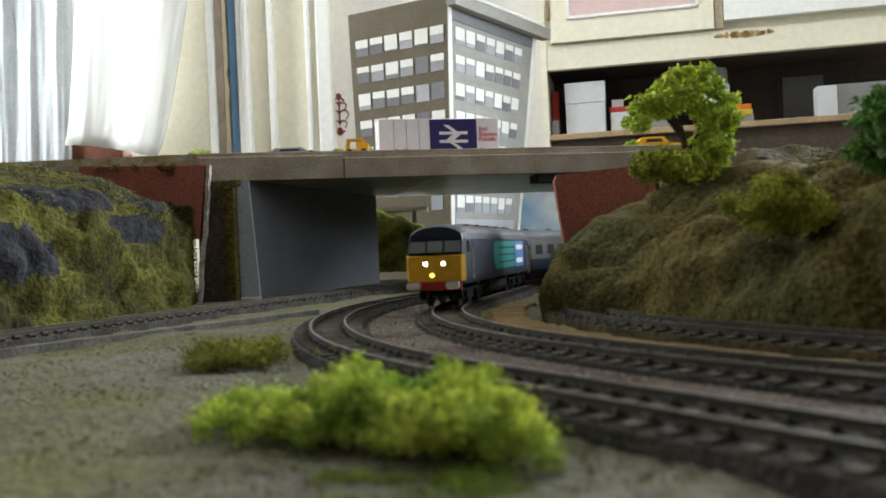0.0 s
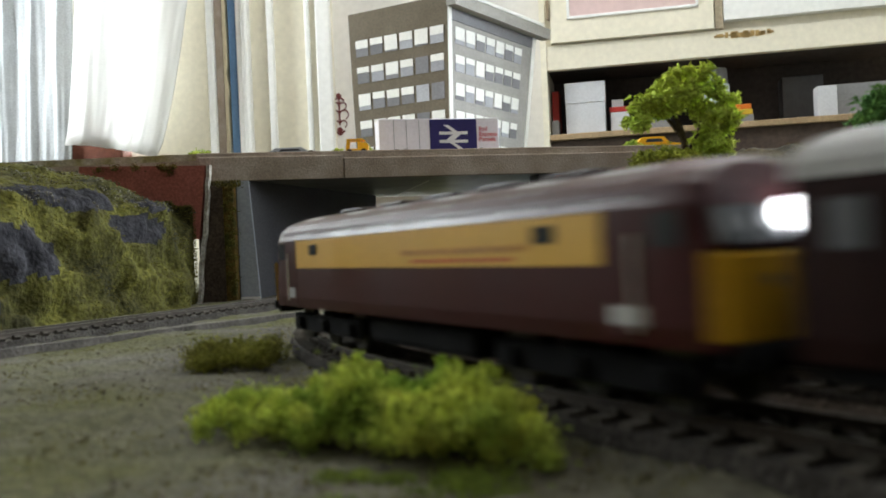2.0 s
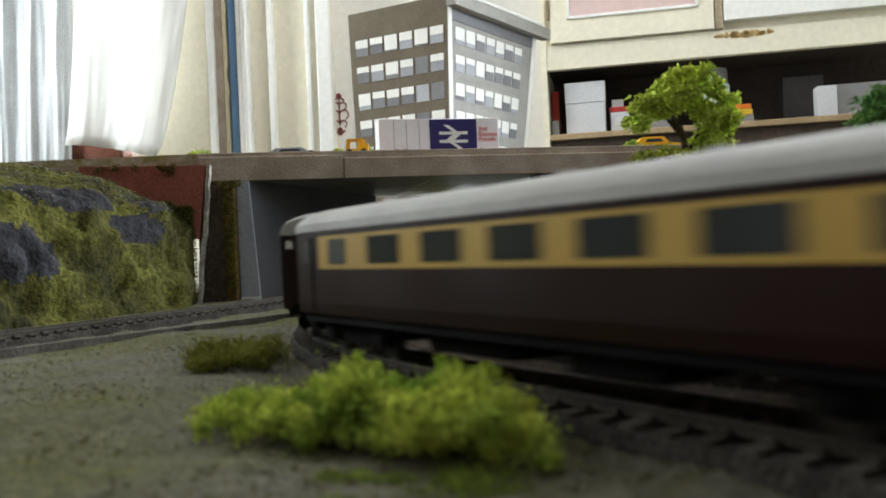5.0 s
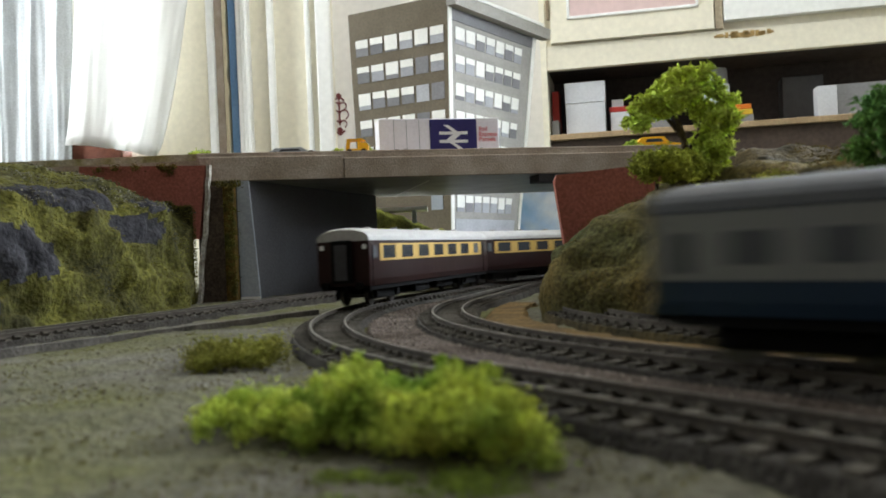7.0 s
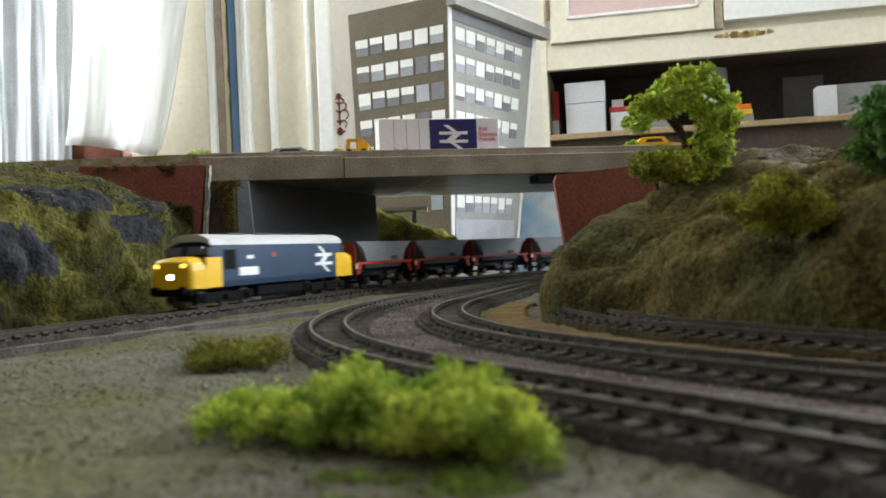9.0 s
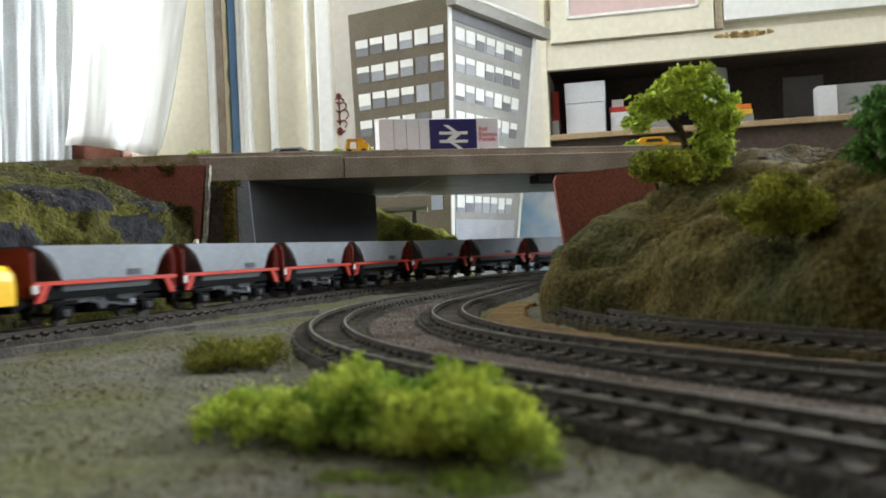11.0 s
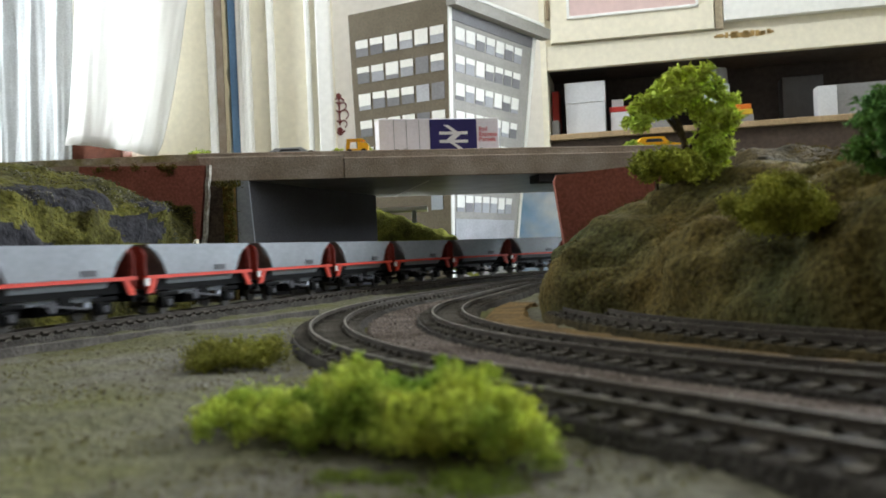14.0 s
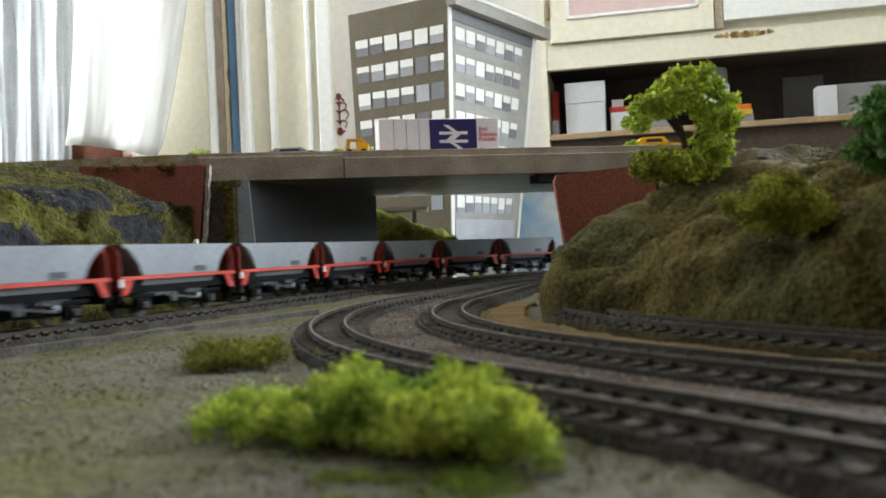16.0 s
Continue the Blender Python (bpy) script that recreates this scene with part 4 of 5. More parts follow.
def office_block():
    c = tagged(holder("office_block"), "printed card office block, brown shaded left, grey lit right, white corner strips", "building")
    base = -0.004
    corner, left, right = Vector((0.012, 1.30, 0)), Vector((-0.1285, 1.392, 0)), Vector((0.128, 1.53, 0))
    top_l, top_r = Vector((-0.138, 1.392, 0)), Vector((0.184, 1.53, 0))
    back = left + right - corner
    H = 0.428
    secs = []
    for k in range(25):
        v = k / 24
        up = Vector((0, 0, base + v * (H - base)))
        secs.append([corner + Vector((0.011 * v, 0, 0)) + up, right.lerp(top_r, v) + up, back + up, left.lerp(top_l, v) + up])
    body = loft(secs)
    bm = body
    wall = part("wall", bm, CARDBROWN, c)
    wall.data.materials.append(CARDGREY)
    # Faces turned right take the lighter card, as the lit side.
    for p in wall.data.polygons:
        if p.normal.x > 0.25 and p.normal.y < 0:
            p.material_index = 1

    def face(a0, b0, a1, b1):
        def at(u, v, out):
            p = (a0 + (b0 - a0) * u) * (1 - v) + (a1 + (b1 - a1) * u) * v
            d = (b0 - a0).normalized()
            nrm = Vector((d.y, -d.x, 0))
            return Vector((p.x, p.y, base + v * (H - base))) + nrm * out
        return at

    fl = face(left, corner, top_l, corner + Vector((0.011, 0, 0)))
    fr = face(corner, right, corner + Vector((0.011, 0, 0)), top_r)

    def plate(at, u0, u1, v0, v1, out, material, name, parent):
        bm = loft([[at(u0, v0, o), at(u1, v0, o), at(u1, v1, o), at(u0, v1, o)] for o in (0.0001, out)])
        return part(name, bm, material, parent)

    rnd = random.Random(11)
    storey, first = 0.100, 0.896
    for k in range(7):
        v1 = first - k * storey
        for at, cols, u0, u1 in ((fl, 6, 0.05, 0.97), (fr, 7, 0.06, 0.84)):
            if at is fl and k > 5:
                continue
            w = (u1 - u0) / cols
            for i in range(cols):
                a, b = u0 + w * i + w * 0.10, u0 + w * (i + 1) - w * 0.06
                h = 0.060
                win = plate(at, a, b, v1 - h, v1, 0.0008, CARDDARK if rnd.random() < (0.6 if at is fl else 0.3) else CARDMID, "window", c)
                drop = rnd.choice((0.35, 0.4, 0.45, 0.5, 0.75, 0.9)) if rnd.random() < 0.93 else 0
                if drop:
                    plate(at, a, b, v1 - h * drop, v1, 0.0013, BLIND, "blind", win)
    plate(fl, 0.80, 0.92, 0.245, 0.315, 0.0010, PALEGREY, "notice_board", c)
    plate(fr, 0.0, 0.035, 0.0, 1.0, 0.0016, BLIND, "corner_strip", c)
    plate(fr, 0.955, 1.0, 0.0, 1.0, 0.0016, BLIND, "corner_strip", c)
    plate(fr, 0.05, 0.90, 0.13, 0.21, 0.0012, CARDMID, "ground_floor_panel", c)
    # Dark strip standing in for the shadow below the roof edge.
    plate(fr, 0.035, 0.955, 0.915, 0.957, 0.0014, CARDDARK, "eaves_board", c)
    for at, u0, u1 in ((fr, -0.01, 1.08),):
        bm = loft([[at(u0, 0.958, o), at(u1, 0.958, o), at(u1, 1.0, o), at(u0, 1.0, o)] for o in (0.0, 0.016)])
        part("roof_edge", bm, CARDGREY, c)
        bm = loft([[at(u0, 1.0005, o), at(u1 - 0.1, 1.0005, o), at(u1 - 0.1, 1.012, o), at(u0, 1.012, o)] for o in (0.0, 0.017)])
        part("roof_trim", bm, BLIND, c)
    return c


office_block()

# low wall, bank and sky beyond the bridge
bank = hill("bank", (-0.30, 0.05, 1.19, 1.29), 0.004, lambda x, y: (0.100 - 0.40 * max(0, x + 0.09)) * smooth01((0.045 - x) / 0.03) * smooth01((y - 1.185) / 0.02) + 0.009 * noise.noise(Vector((x * 50, y * 50, 0))) + 0.003 * noise.noise(Vector((x * 160, y * 160, 0))), mat("bright_moss_bank", (0.28, 0.29, 0.055), 0.95, 0, 0.4, 50, 400, 1.0, (0.10, 0.105, 0.025)), "yellow green flocked bank beyond the bridge")
footbridge = tagged(holder("low_canopy"), "small white canopy on grey posts beyond the bridge", "canopy")
part("canopy_roof", box(-0.12, -0.02, 1.21, 1.27, 0.098, 0.103), WHITECARD, footbridge)
part("post", box(-0.042, -0.036, 1.22, 1.226, -0.004, 0.0985), PALEGREY, footbridge)
part("post", box(-0.11, -0.104, 1.22, 1.226, -0.004, 0.0985), PALEGREY, footbridge)


# ---- on the road ----
def parcels_trailer():
    c = tagged(holder("parcels_trailer"), "white parcels trailer with dark blue arrow panel on the bridge", "trailer")
    x0, x1, y0, y1, z0, z1 = -0.0740, 0.0605, 0.900, 0.932, 0.1425, 0.184
    c.matrix_basis = pose(-0.0016, 0.957, 0, 0, 0, 12) @ pose(0.007, -0.916, 0)
    part("box_body", box(x0, x1, y0, y1, z0 + 0.003, z1, bevel=0.0006), SIGNWHITE, c)
    part("blue_panel", box(-0.0180, 0.0350, y0 - 0.0006, y0 + 0.0002, z0 + 0.004, z1 - 0.001), SIGNBLUE, c, "dark blue sign panel")
    for k in range(3):
        part("side_rib", box(-0.058 + 0.014 * k, -0.0575 + 0.014 * k, y0 - 0.0004, y0 + 0.0001, z0 + 0.004, z1 - 0.001), PALEGREY, c)
    bm = double_arrow(0, 0, 32, 27, 0, -1, 0.6)
    arrow = part("arrow_sign", bm, MARKWHITE, c, "white two-way arrow sign")
    arrow.location = (0.0085, y0 - 0.0006, (z0 + z1) / 2)
    for k, word in enumerate(("Rail", "Express", "Parcels")):
        cu = bpy.data.curves.new("lettering", "FONT")
        cu.body, cu.size, cu.extrude = word, 0.0066, 0.0002
        cu.materials.append(SIGNRED)
        o = new("lettering", cu)
        o.parent = c
        o.matrix_basis = pose(0.0375, y0 - 0.0006, 0.1700 - 0.0058 * k, 90, 0, 0)
        tagged(o, "red lettering")
    for x in (-0.055, -0.045, 0.04):
        for y in (y0 + 0.003, y1 - 0.003):
            part("wheel", cyl((x, y - 0.003, 0.1470), (x, y + 0.003, 0.1470), 0.0045, n=14), BLACK, c)
    return c


parcels_trailer()


def toy_car(name, label, x, y, z, l, w, h, material):
    c = tagged(holder(name, pose(x, y, z)), label, "toy car")
    prof = [(-l / 2, 0.003), (l / 2, 0.003), (l / 2, h * 0.5), (l * 0.27, h * 0.58), (l * 0.14, h), (-l * 0.3, h), (-l * 0.42, h * 0.58), (-l / 2, h * 0.52)]
    part("body", prism(prof, -w / 2, w / 2), material, c)
    part("side_window", prism([(l * 0.14, h * 0.64), (l * 0.08, h * 0.86), (-l * 0.20, h * 0.86), (-l * 0.24, h * 0.64)], -w / 2 - 0.0003, w / 2 + 0.0003), GLASS, c)
    for ex in (-0.3, 0.3):
        for s in (-1, 1):
            part("wheel", cyl((ex * l, s * (w / 2 - 0.003), 0.0035), (ex * l, s * (w / 2 + 0.0003), 0.0035), 0.0036, n=12), BLACK, c)
    return c


def toy_loader(x, y, z):
    """A small yellow loader: low body, open cab of slanted posts under a roof, white mudguard."""
    c = tagged(holder("toy_loader", pose(x, y, z)), "small yellow toy loader with an open cab on the bridge road", "toy vehicle")
    hw = 0.0075
    part("body", box(-0.0115, 0.0125, -hw, hw, 0.0025, 0.0070, bevel=0.0008), CARYELLOW, c)
    part("bonnet", prism([(0.0015, 0.0066), (0.0125, 0.0066), (0.0122, 0.0105), (0.0105, 0.0128), (0.0025, 0.0138)], -hw + 0.001, hw - 0.001), CARYELLOW, c)
    part("roof", prism([(-0.0105, 0.0158), (0.0085, 0.0158), (0.0065, 0.0174), (-0.0095, 0.0174)], -hw, hw), CARYELLOW, c)
    for s in (-1, 1):
        ys = sorted((s * hw, s * (hw - 0.0014)))
        part("cab_post", prism([(-0.0112, 0.0065), (-0.0090, 0.0065), (-0.0078, 0.0160), (-0.0100, 0.0160)], *ys), CARYELLOW, c)
        part("cab_post", prism([(0.0012, 0.0065), (0.0034, 0.0065), (0.0030, 0.0160), (0.0010, 0.0160)], *ys), CARYELLOW, c)
        for ex in (-0.0075, 0.0075):
            part("wheel", cyl((ex, s * (hw - 0.003), 0.0034), (ex, s * (hw + 0.0004), 0.0034), 0.0034, n=12), BLACK, c)
    part("mudguard", prism([(-0.0145, 0.0025), (-0.0122, 0.0025), (-0.0105, 0.0120), (-0.0122, 0.0120)], -hw, hw), WHITECARD, c, "white mudguard")
    return c


toy_loader(-0.086, 0.905, 0.1427)
toy_car("toy_car", "low yellow toy car behind the bushes on the road", 0.2526, 1.0, 0.1427, 0.056, 0.022, 0.017, CARYELLOW)
toy_car("toy_car", "low dark grey toy car parked on the bridge road", -0.152, 0.905, 0.1427, 0.062, 0.022, 0.0105, PALEGREY)

# ---- the room ----
WALLPAINT = mat("white_wall_paint", (0.80, 0.77, 0.72), 0.8, 0, 0.04, 4, 80, 0.1)
CREAMPAINT = mat("cream_gloss_paint", (0.84, 0.79, 0.64), 0.45, 0, 0.05, 6, 90, 0.05)
WHITEPAINT = mat("white_gloss_paint", (0.88, 0.88, 0.85), 0.4, 0, 0.04, 6, 90, 0.05)
CURTAIN = mat("grey_blue_curtain", (0.56, 0.59, 0.61), 0.85, 0, 0.12, 14, 300, 0.3)
SHEET = mat("white_cotton_sheet", (0.88, 0.88, 0.87), 0.85, 0, 0.03, 10, 300, 0.2)
thin = SHEET.node_tree.nodes.new("ShaderNodeBsdfTranslucent")
thin.inputs["Color"].default_value = (0.85, 0.86, 0.86, 1)
both = SHEET.node_tree.nodes.new("ShaderNodeMixShader")
both.inputs[0].default_value = 0.5
SHEET.node_tree.links.new(SHEET.node_tree.nodes["Principled BSDF"].outputs[0], both.inputs[1])
SHEET.node_tree.links.new(thin.outputs[0], both.inputs[2])
SHEET.node_tree.links.new(both.outputs[0], SHEET.node_tree.nodes["Material Output"].inputs[0])
BLUESTRIP = mat("blue_painted_strip", (0.14, 0.25, 0.42), 0.6, 0, 0.1, 20, 200)
TIMBER = mat("bare_timber", (0.42, 0.30, 0.17), 0.7, 0, 0.15, 20, 200, 0.2)
# Near-black colour stands in for shade inside the open shelf.
SHADEIN = mat("shaded_cupboard_interior", (0.06, 0.05, 0.045), 0.8, 0, 0.2, 10, 100)
PINK = mat("pale_pink_panel", (0.70, 0.52, 0.50), 0.5, 0, 0.04, 6, 90)
CARDBOX = mat("white_storage_box", (0.60, 0.61, 0.63), 0.6, 0, 0.06, 20, 200)
GREYBOX = mat("grey_storage_box", (0.25, 0.25, 0.25), 0.6, 0, 0.08, 20, 200)
STENCIL = mat("dark_red_stencil", (0.20, 0.06, 0.06), 0.8, 0, 0.15, 60, 300)
SKYCARD = mat("printed_sky_card", (0.36, 0.58, 0.82), 0.7, 0, 0.05, 14, 60, 0, (0.75, 0.80, 0.84))
PEEL = mat("peeled_plaster_patch", (0.50, 0.34, 0.14), 0.8, 0, 0.2, 60, 300)
PLAINFLOOR = mat("room_floor", (0.20, 0.15, 0.10), 0.6, 0, 0.15, 5, 60)
# Unseen walls get a dark colour to cut bounce light into the scene.
DIMWALL = mat("dark_low_bounce_wall", (0.22, 0.19, 0.16), 0.8, 0, 0.1, 4, 80, 0.1)
Z0, Z1 = -0.95, 1.62
tagged(obj("floor", box(-1.5, 2.8, -1.9, 2.05, Z0 - 0.05, Z0), PLAINFLOOR), "plain brown room floor", "floor", kind="structure")
tagged(obj("ceiling", box(-1.58, 2.88, -1.98, 2.15, Z1, Z1 + 0.05), WALLPAINT), "white painted ceiling", "ceiling", kind="structure")
wall_bm = box(-1.5, 1.4, 2.05, 2.15, Z0, Z1)
add_box(wall_bm, 2.4, 2.8, 2.05, 2.15, Z0, Z1)
add_box(wall_bm, 1.4, 2.4, 2.05, 2.15, Z0, 0.24)
add_box(wall_bm, 1.4, 2.4, 2.05, 2.15, 1.44, Z1)
tagged(obj("wall_north", wall_bm, WALLPAINT), "white painted wall with a window", "wall", kind="structure")
wall_bm = box(-1.5, -0.675, 1.80, 2.05, Z0, Z1)
add_box(wall_bm, -0.505, 0.2305, 1.80, 2.05, Z0, Z1)
add_box(wall_bm, -0.675, -0.505, 1.80, 2.05, Z0, 0.27)
add_box(wall_bm, -0.675, -0.505, 1.80, 2.05, 1.18, Z1)
tagged(obj("wall_breast", wall_bm, WALLPAINT), "white painted wall with a dark red stencil", "wall", kind="structure")
window = tagged(holder("window_2"), "narrow window behind the white sheet", "window", kind="structure")
for a in ((-0.675, -0.655, 0.27, 1.18), (-0.525, -0.505, 0.27, 1.18), (-0.655, -0.525, 0.27, 0.29), (-0.655, -0.525, 1.16, 1.18)):
    part("window_frame", box(a[0], a[1], 1.83, 1.87, a[2], a[3]), WHITEPAINT, window)
tagged(obj("wall_south", box(-1.5, 2.8, -1.98, -1.9, Z0, Z1), DIMWALL), "unseen wall, coloured dark brown to cut bounce light", "wall", kind="structure")
# The opening in this unseen wall is made for the west fill.
wall_bm = box(-1.58, -1.5, -1.98, 1.145, Z0, Z1)
add_box(wall_bm, -1.58, -1.5, 1.695, 2.15, Z0, Z1)
add_box(wall_bm, -1.58, -1.5, 1.145, 1.695, Z0, 0.30)
add_box(wall_bm, -1.58, -1.5, 1.145, 1.695, 1.30, Z1)
tagged(obj("wall_west", wall_bm, DIMWALL), "unseen dark brown wall with an added window", "wall", kind="structure")
wall_bm = box(2.8, 2.88, -1.98, -0.45, Z0, Z1)
add_box(wall_bm, 2.8, 2.88, 0.95, 2.15, Z0, Z1)
add_box(wall_bm, 2.8, 2.88, -0.45, 0.95, Z0, 0.32)
add_box(wall_bm, 2.8, 2.88, -0.45, 0.95, 1.32, Z1)
tagged(obj("wall_east", wall_bm, DIMWALL), "unseen dark brown wall with an added wide window", "wall", kind="structure")


def sash(name, at, label):
    """A white framed window in a wall; its plane is x and z, the room towards -y."""
    w = tagged(holder(name, at), label, "window", kind="structure")
    for x0, x1, z0, z1 in ((-0.5, -0.46, -0.5, 0.5), (0.46, 0.5, -0.5, 0.5), (-0.46, 0.46, -0.5, -0.46), (-0.46, 0.46, 0.46, 0.5), (-0.02, 0.02, -0.46, 0.46)):
        part("window_frame", box(x0, x1, 0.01, 0.06, z0, z1), WHITEPAINT, w)
    for x0, x1 in ((-0.46, -0.02), (0.02, 0.46)):
        pane = part("pane", box(x0, x1, 0.03, 0.034, -0.46, 0.46), WINDOWGLASS, w)
        pane.visible_shadow = False
    return w


WINDOWGLASS = mat("window_glass", (0.9, 0.95, 0.95), 0.02, 0, 0, transmit=1.0)
sash("window_1", pose(1.90, 2.05, 0.84) @ Matrix.Diagonal((1, 1, 1.2, 1)), "white framed window in the north wall")
# Unseen west window, added to frame the fill lamp.
sash("window_3", pose(-1.50, 1.42, 0.80, 0, 0, 90) @ Matrix.Diagonal((0.55, 1, 1, 1)), "added tall white framed window for the west fill light")
# Out of view; this sash is added round the east fill.
sash("window_4", pose(2.80, 0.25, 0.82, 0, 0, -90) @ Matrix.Diagonal((1.4, 1, 1, 1)), "added wide white framed window for the east fill light")
lamp = tagged(holder("ceiling_lamp"), "white ceiling strip lamp", "lamp")
part("housing", box(-0.35, 0.65, 1.02, 1.18, 1.53, 1.62, bevel=0.01), WHITEPAINT, lamp)
tagged(obj("backscene_board", box(0.10, 0.75, 1.60, 1.606, -0.006, 0.155), SKYCARD), "printed blue sky and cloud backscene board", "backscene", kind="structure")


def drape(name, label, x0, x1, xb0, xb1, y, z0, z1, folds, depth, material, sag=0.0, seed=3, flare=1.0, tilt=0.0):
    """A hanging cloth of uneven folds, with thickness."""
    nx, nz = 120, 40
    vs, fs = [], []
    for j in range(nz + 1):
        v = j / nz
        for i in range(nx + 1):
            u = i / nx
            w = v ** flare
            x = (xb0 + (xb1 - xb0) * u) * (1 - w) + (x0 + (x1 - x0) * u) * w
            n1 = noise.noise(Vector((u * folds, v * 1.6, seed)))
            n2 = noise.noise(Vector((u * folds * 2.7 + v, v * 3.1, seed + 5)))
            low = z0 - tilt * u + sag * math.sin(u * 2.6 + 0.4) + 0.004 * n2
            n3 = noise.noise(Vector((u * folds * 6 + 2 * v, v * 9, seed + 9)))
            vs.append((x, y + depth * (n1 + 0.35 * n2 + 0.14 * n3), low + (z1 - low) * v))
    for j in range(nz):
        for i in range(nx):
            a = j * (nx + 1) + i
            fs.append((a, a + 1, a + nx + 2, a + nx + 1))
    ob = mesh_of(name, vs, fs, material)
    mod = ob.modifiers.new("thickness", "SOLIDIFY")
    mod.thickness = 0.002
    return tagged(ob, label, "curtain")


drape("curtain", "grey blue cotton curtain hanging in soft folds", -1.05, -0.700, -1.05, -0.745, 1.72, 0.10, 1.2, 11, 0.015, CURTAIN)
drape("white_sheet", "white cotton sheet hanging over the wardrobe", -0.667, -0.397, -0.742, -0.562, 1.70, 0.278, 1.2, 3.2, 0.014, SHEET, sag=0.008, seed=9, flare=0.7, tilt=0.030)
tagged(obj("brown_chest", box(-0.80, -0.640, 1.735, 1.79, -0.2, 0.30, bevel=0.004), mat("red_brown_wood", (0.20, 0.075, 0.05), 0.5, 0, 0.2, 12, 120)), "red brown wooden chest behind the sheet", "chest")

wardrobe = tagged(holder("wardrobe"), "cream wardrobe side with white upright trim", "wardrobe")
part("side_panel", box(-0.585, -0.462, 1.745, 1.7995, Z0, 1.3, bevel=0.004), CREAMPAINT, wardrobe)
part("corner_post", box(-0.4618, -0.4485, 1.735, 1.80, Z0, 1.3, bevel=0.003), WHITEPAINT, wardrobe)
board = tagged(holder("leaning_board"), "brown board with a torn pale edge", "board")
part("panel", box(-0.4475, -0.4335, 1.75, 1.80, Z0, 1.3), DECK, board)
edge_pts = [(-0.4330 + 0.004 * noise.noise(Vector((0, 0, k * 0.9))) + 0.006, 0.1 + 0.02 * k) for k in range(30)]
part("torn_edge", prism([(-0.4332, 0.1)] + edge_pts + [(-0.4332, 0.68)], 1.756, 1.80), mat("torn_paper", (0.62, 0.55, 0.38), 0.8, 0, 0.1), board, "torn pale paper edge")
tagged(obj("blue_board", box(-0.4232, -0.4072, 1.765, 1.80, Z0, 1.3), BLUESTRIP), "narrow blue painted board against the wall", "board")

door = tagged(holder("door_1"), "cream panelled door with white raised mouldings", "door", kind="structure")
part("door_leaf", box(-0.4068, -0.212, 1.772, 1.80, Z0, 1.3), CREAMPAINT, door)
for x0, x1, y in ((-0.4066, -0.396, 1.758), (-0.3955, -0.3865, 1.752), (-0.386, -0.379, 1.744), (-0.342, -0.3295, 1.752), (-0.2645, -0.2555, 1.752), (-0.241, -0.212, 1.744)):
    part("moulding", box(x0, x1, y, 1.773, Z0, 1.3, bevel=0.0025), WHITEPAINT, door)

def scroll(bm, x, z, r, a0, a1, thick=0.0016, n=10):
    """A flat curl on the wall: an arc of short bars, thinner to its end."""
    for k in range(n):
        a, b = radians(a0 + (a1 - a0) * k / n), radians(a0 + (a1 - a0) * (k + 1) / n)
        p, q = Vector((x + r * math.cos(a), 0, z + r * math.sin(a))), Vector((x + r * math.cos(b), 0, z + r * math.sin(b)))
        d, m = q - p, (p + q) / 2
        t = thick * (1 - 0.5 * k / n)
        add_box(bm, -d.length * 0.6, d.length * 0.6, -0.0006, 0.0006, -t, t, turn=Matrix.Translation((m.x, 1.7992, m.z)) @ Matrix.Rotation(-math.atan2(d.z, d.x), 4, "Y"))


sten = bmesh.new()
SX = -0.205
add_box(sten, SX - 0.0016, SX + 0.0016, 1.7986, 1.7998, 0.312, 0.372)
for z, r in ((0.352, 0.0075), (0.334, 0.0095), (0.314, 0.0075)):
    scroll(sten, SX - r, z, r, 0, 250)
    scroll(sten, SX + r, z, r, 180, -70)
for z, w in ((0.374, 0.0045), (0.302, 0.0050), (0.294, 0.0035)):
    add_box(sten, -w, w, -0.0006, 0.0006, -w, w, turn=Matrix.Translation((SX, 1.7992, z)) @ Matrix.Rotation(0.785, 4, "Y"))
for s2 in (-1, 1):
    add_box(sten, -0.0055, 0.0055, -0.0006, 0.0006, -0.0019, 0.0019, turn=Matrix.Translation((SX + s2 * 0.0065, 1.7992, 0.367)) @ Matrix.Rotation(s2 * 0.7, 4, "Y"))
    add_box(sten, -0.0050, 0.0050, -0.0006, 0.0006, -0.0019, 0.0019, turn=Matrix.Translation((SX + s2 * 0.0060, 1.7992, 0.297)) @ Matrix.Rotation(-s2 * 0.6, 4, "Y"))
tagged(obj("wall_stencil", sten, STENCIL), "dark red stencilled leaf ornament on the wall", "wall ornament")


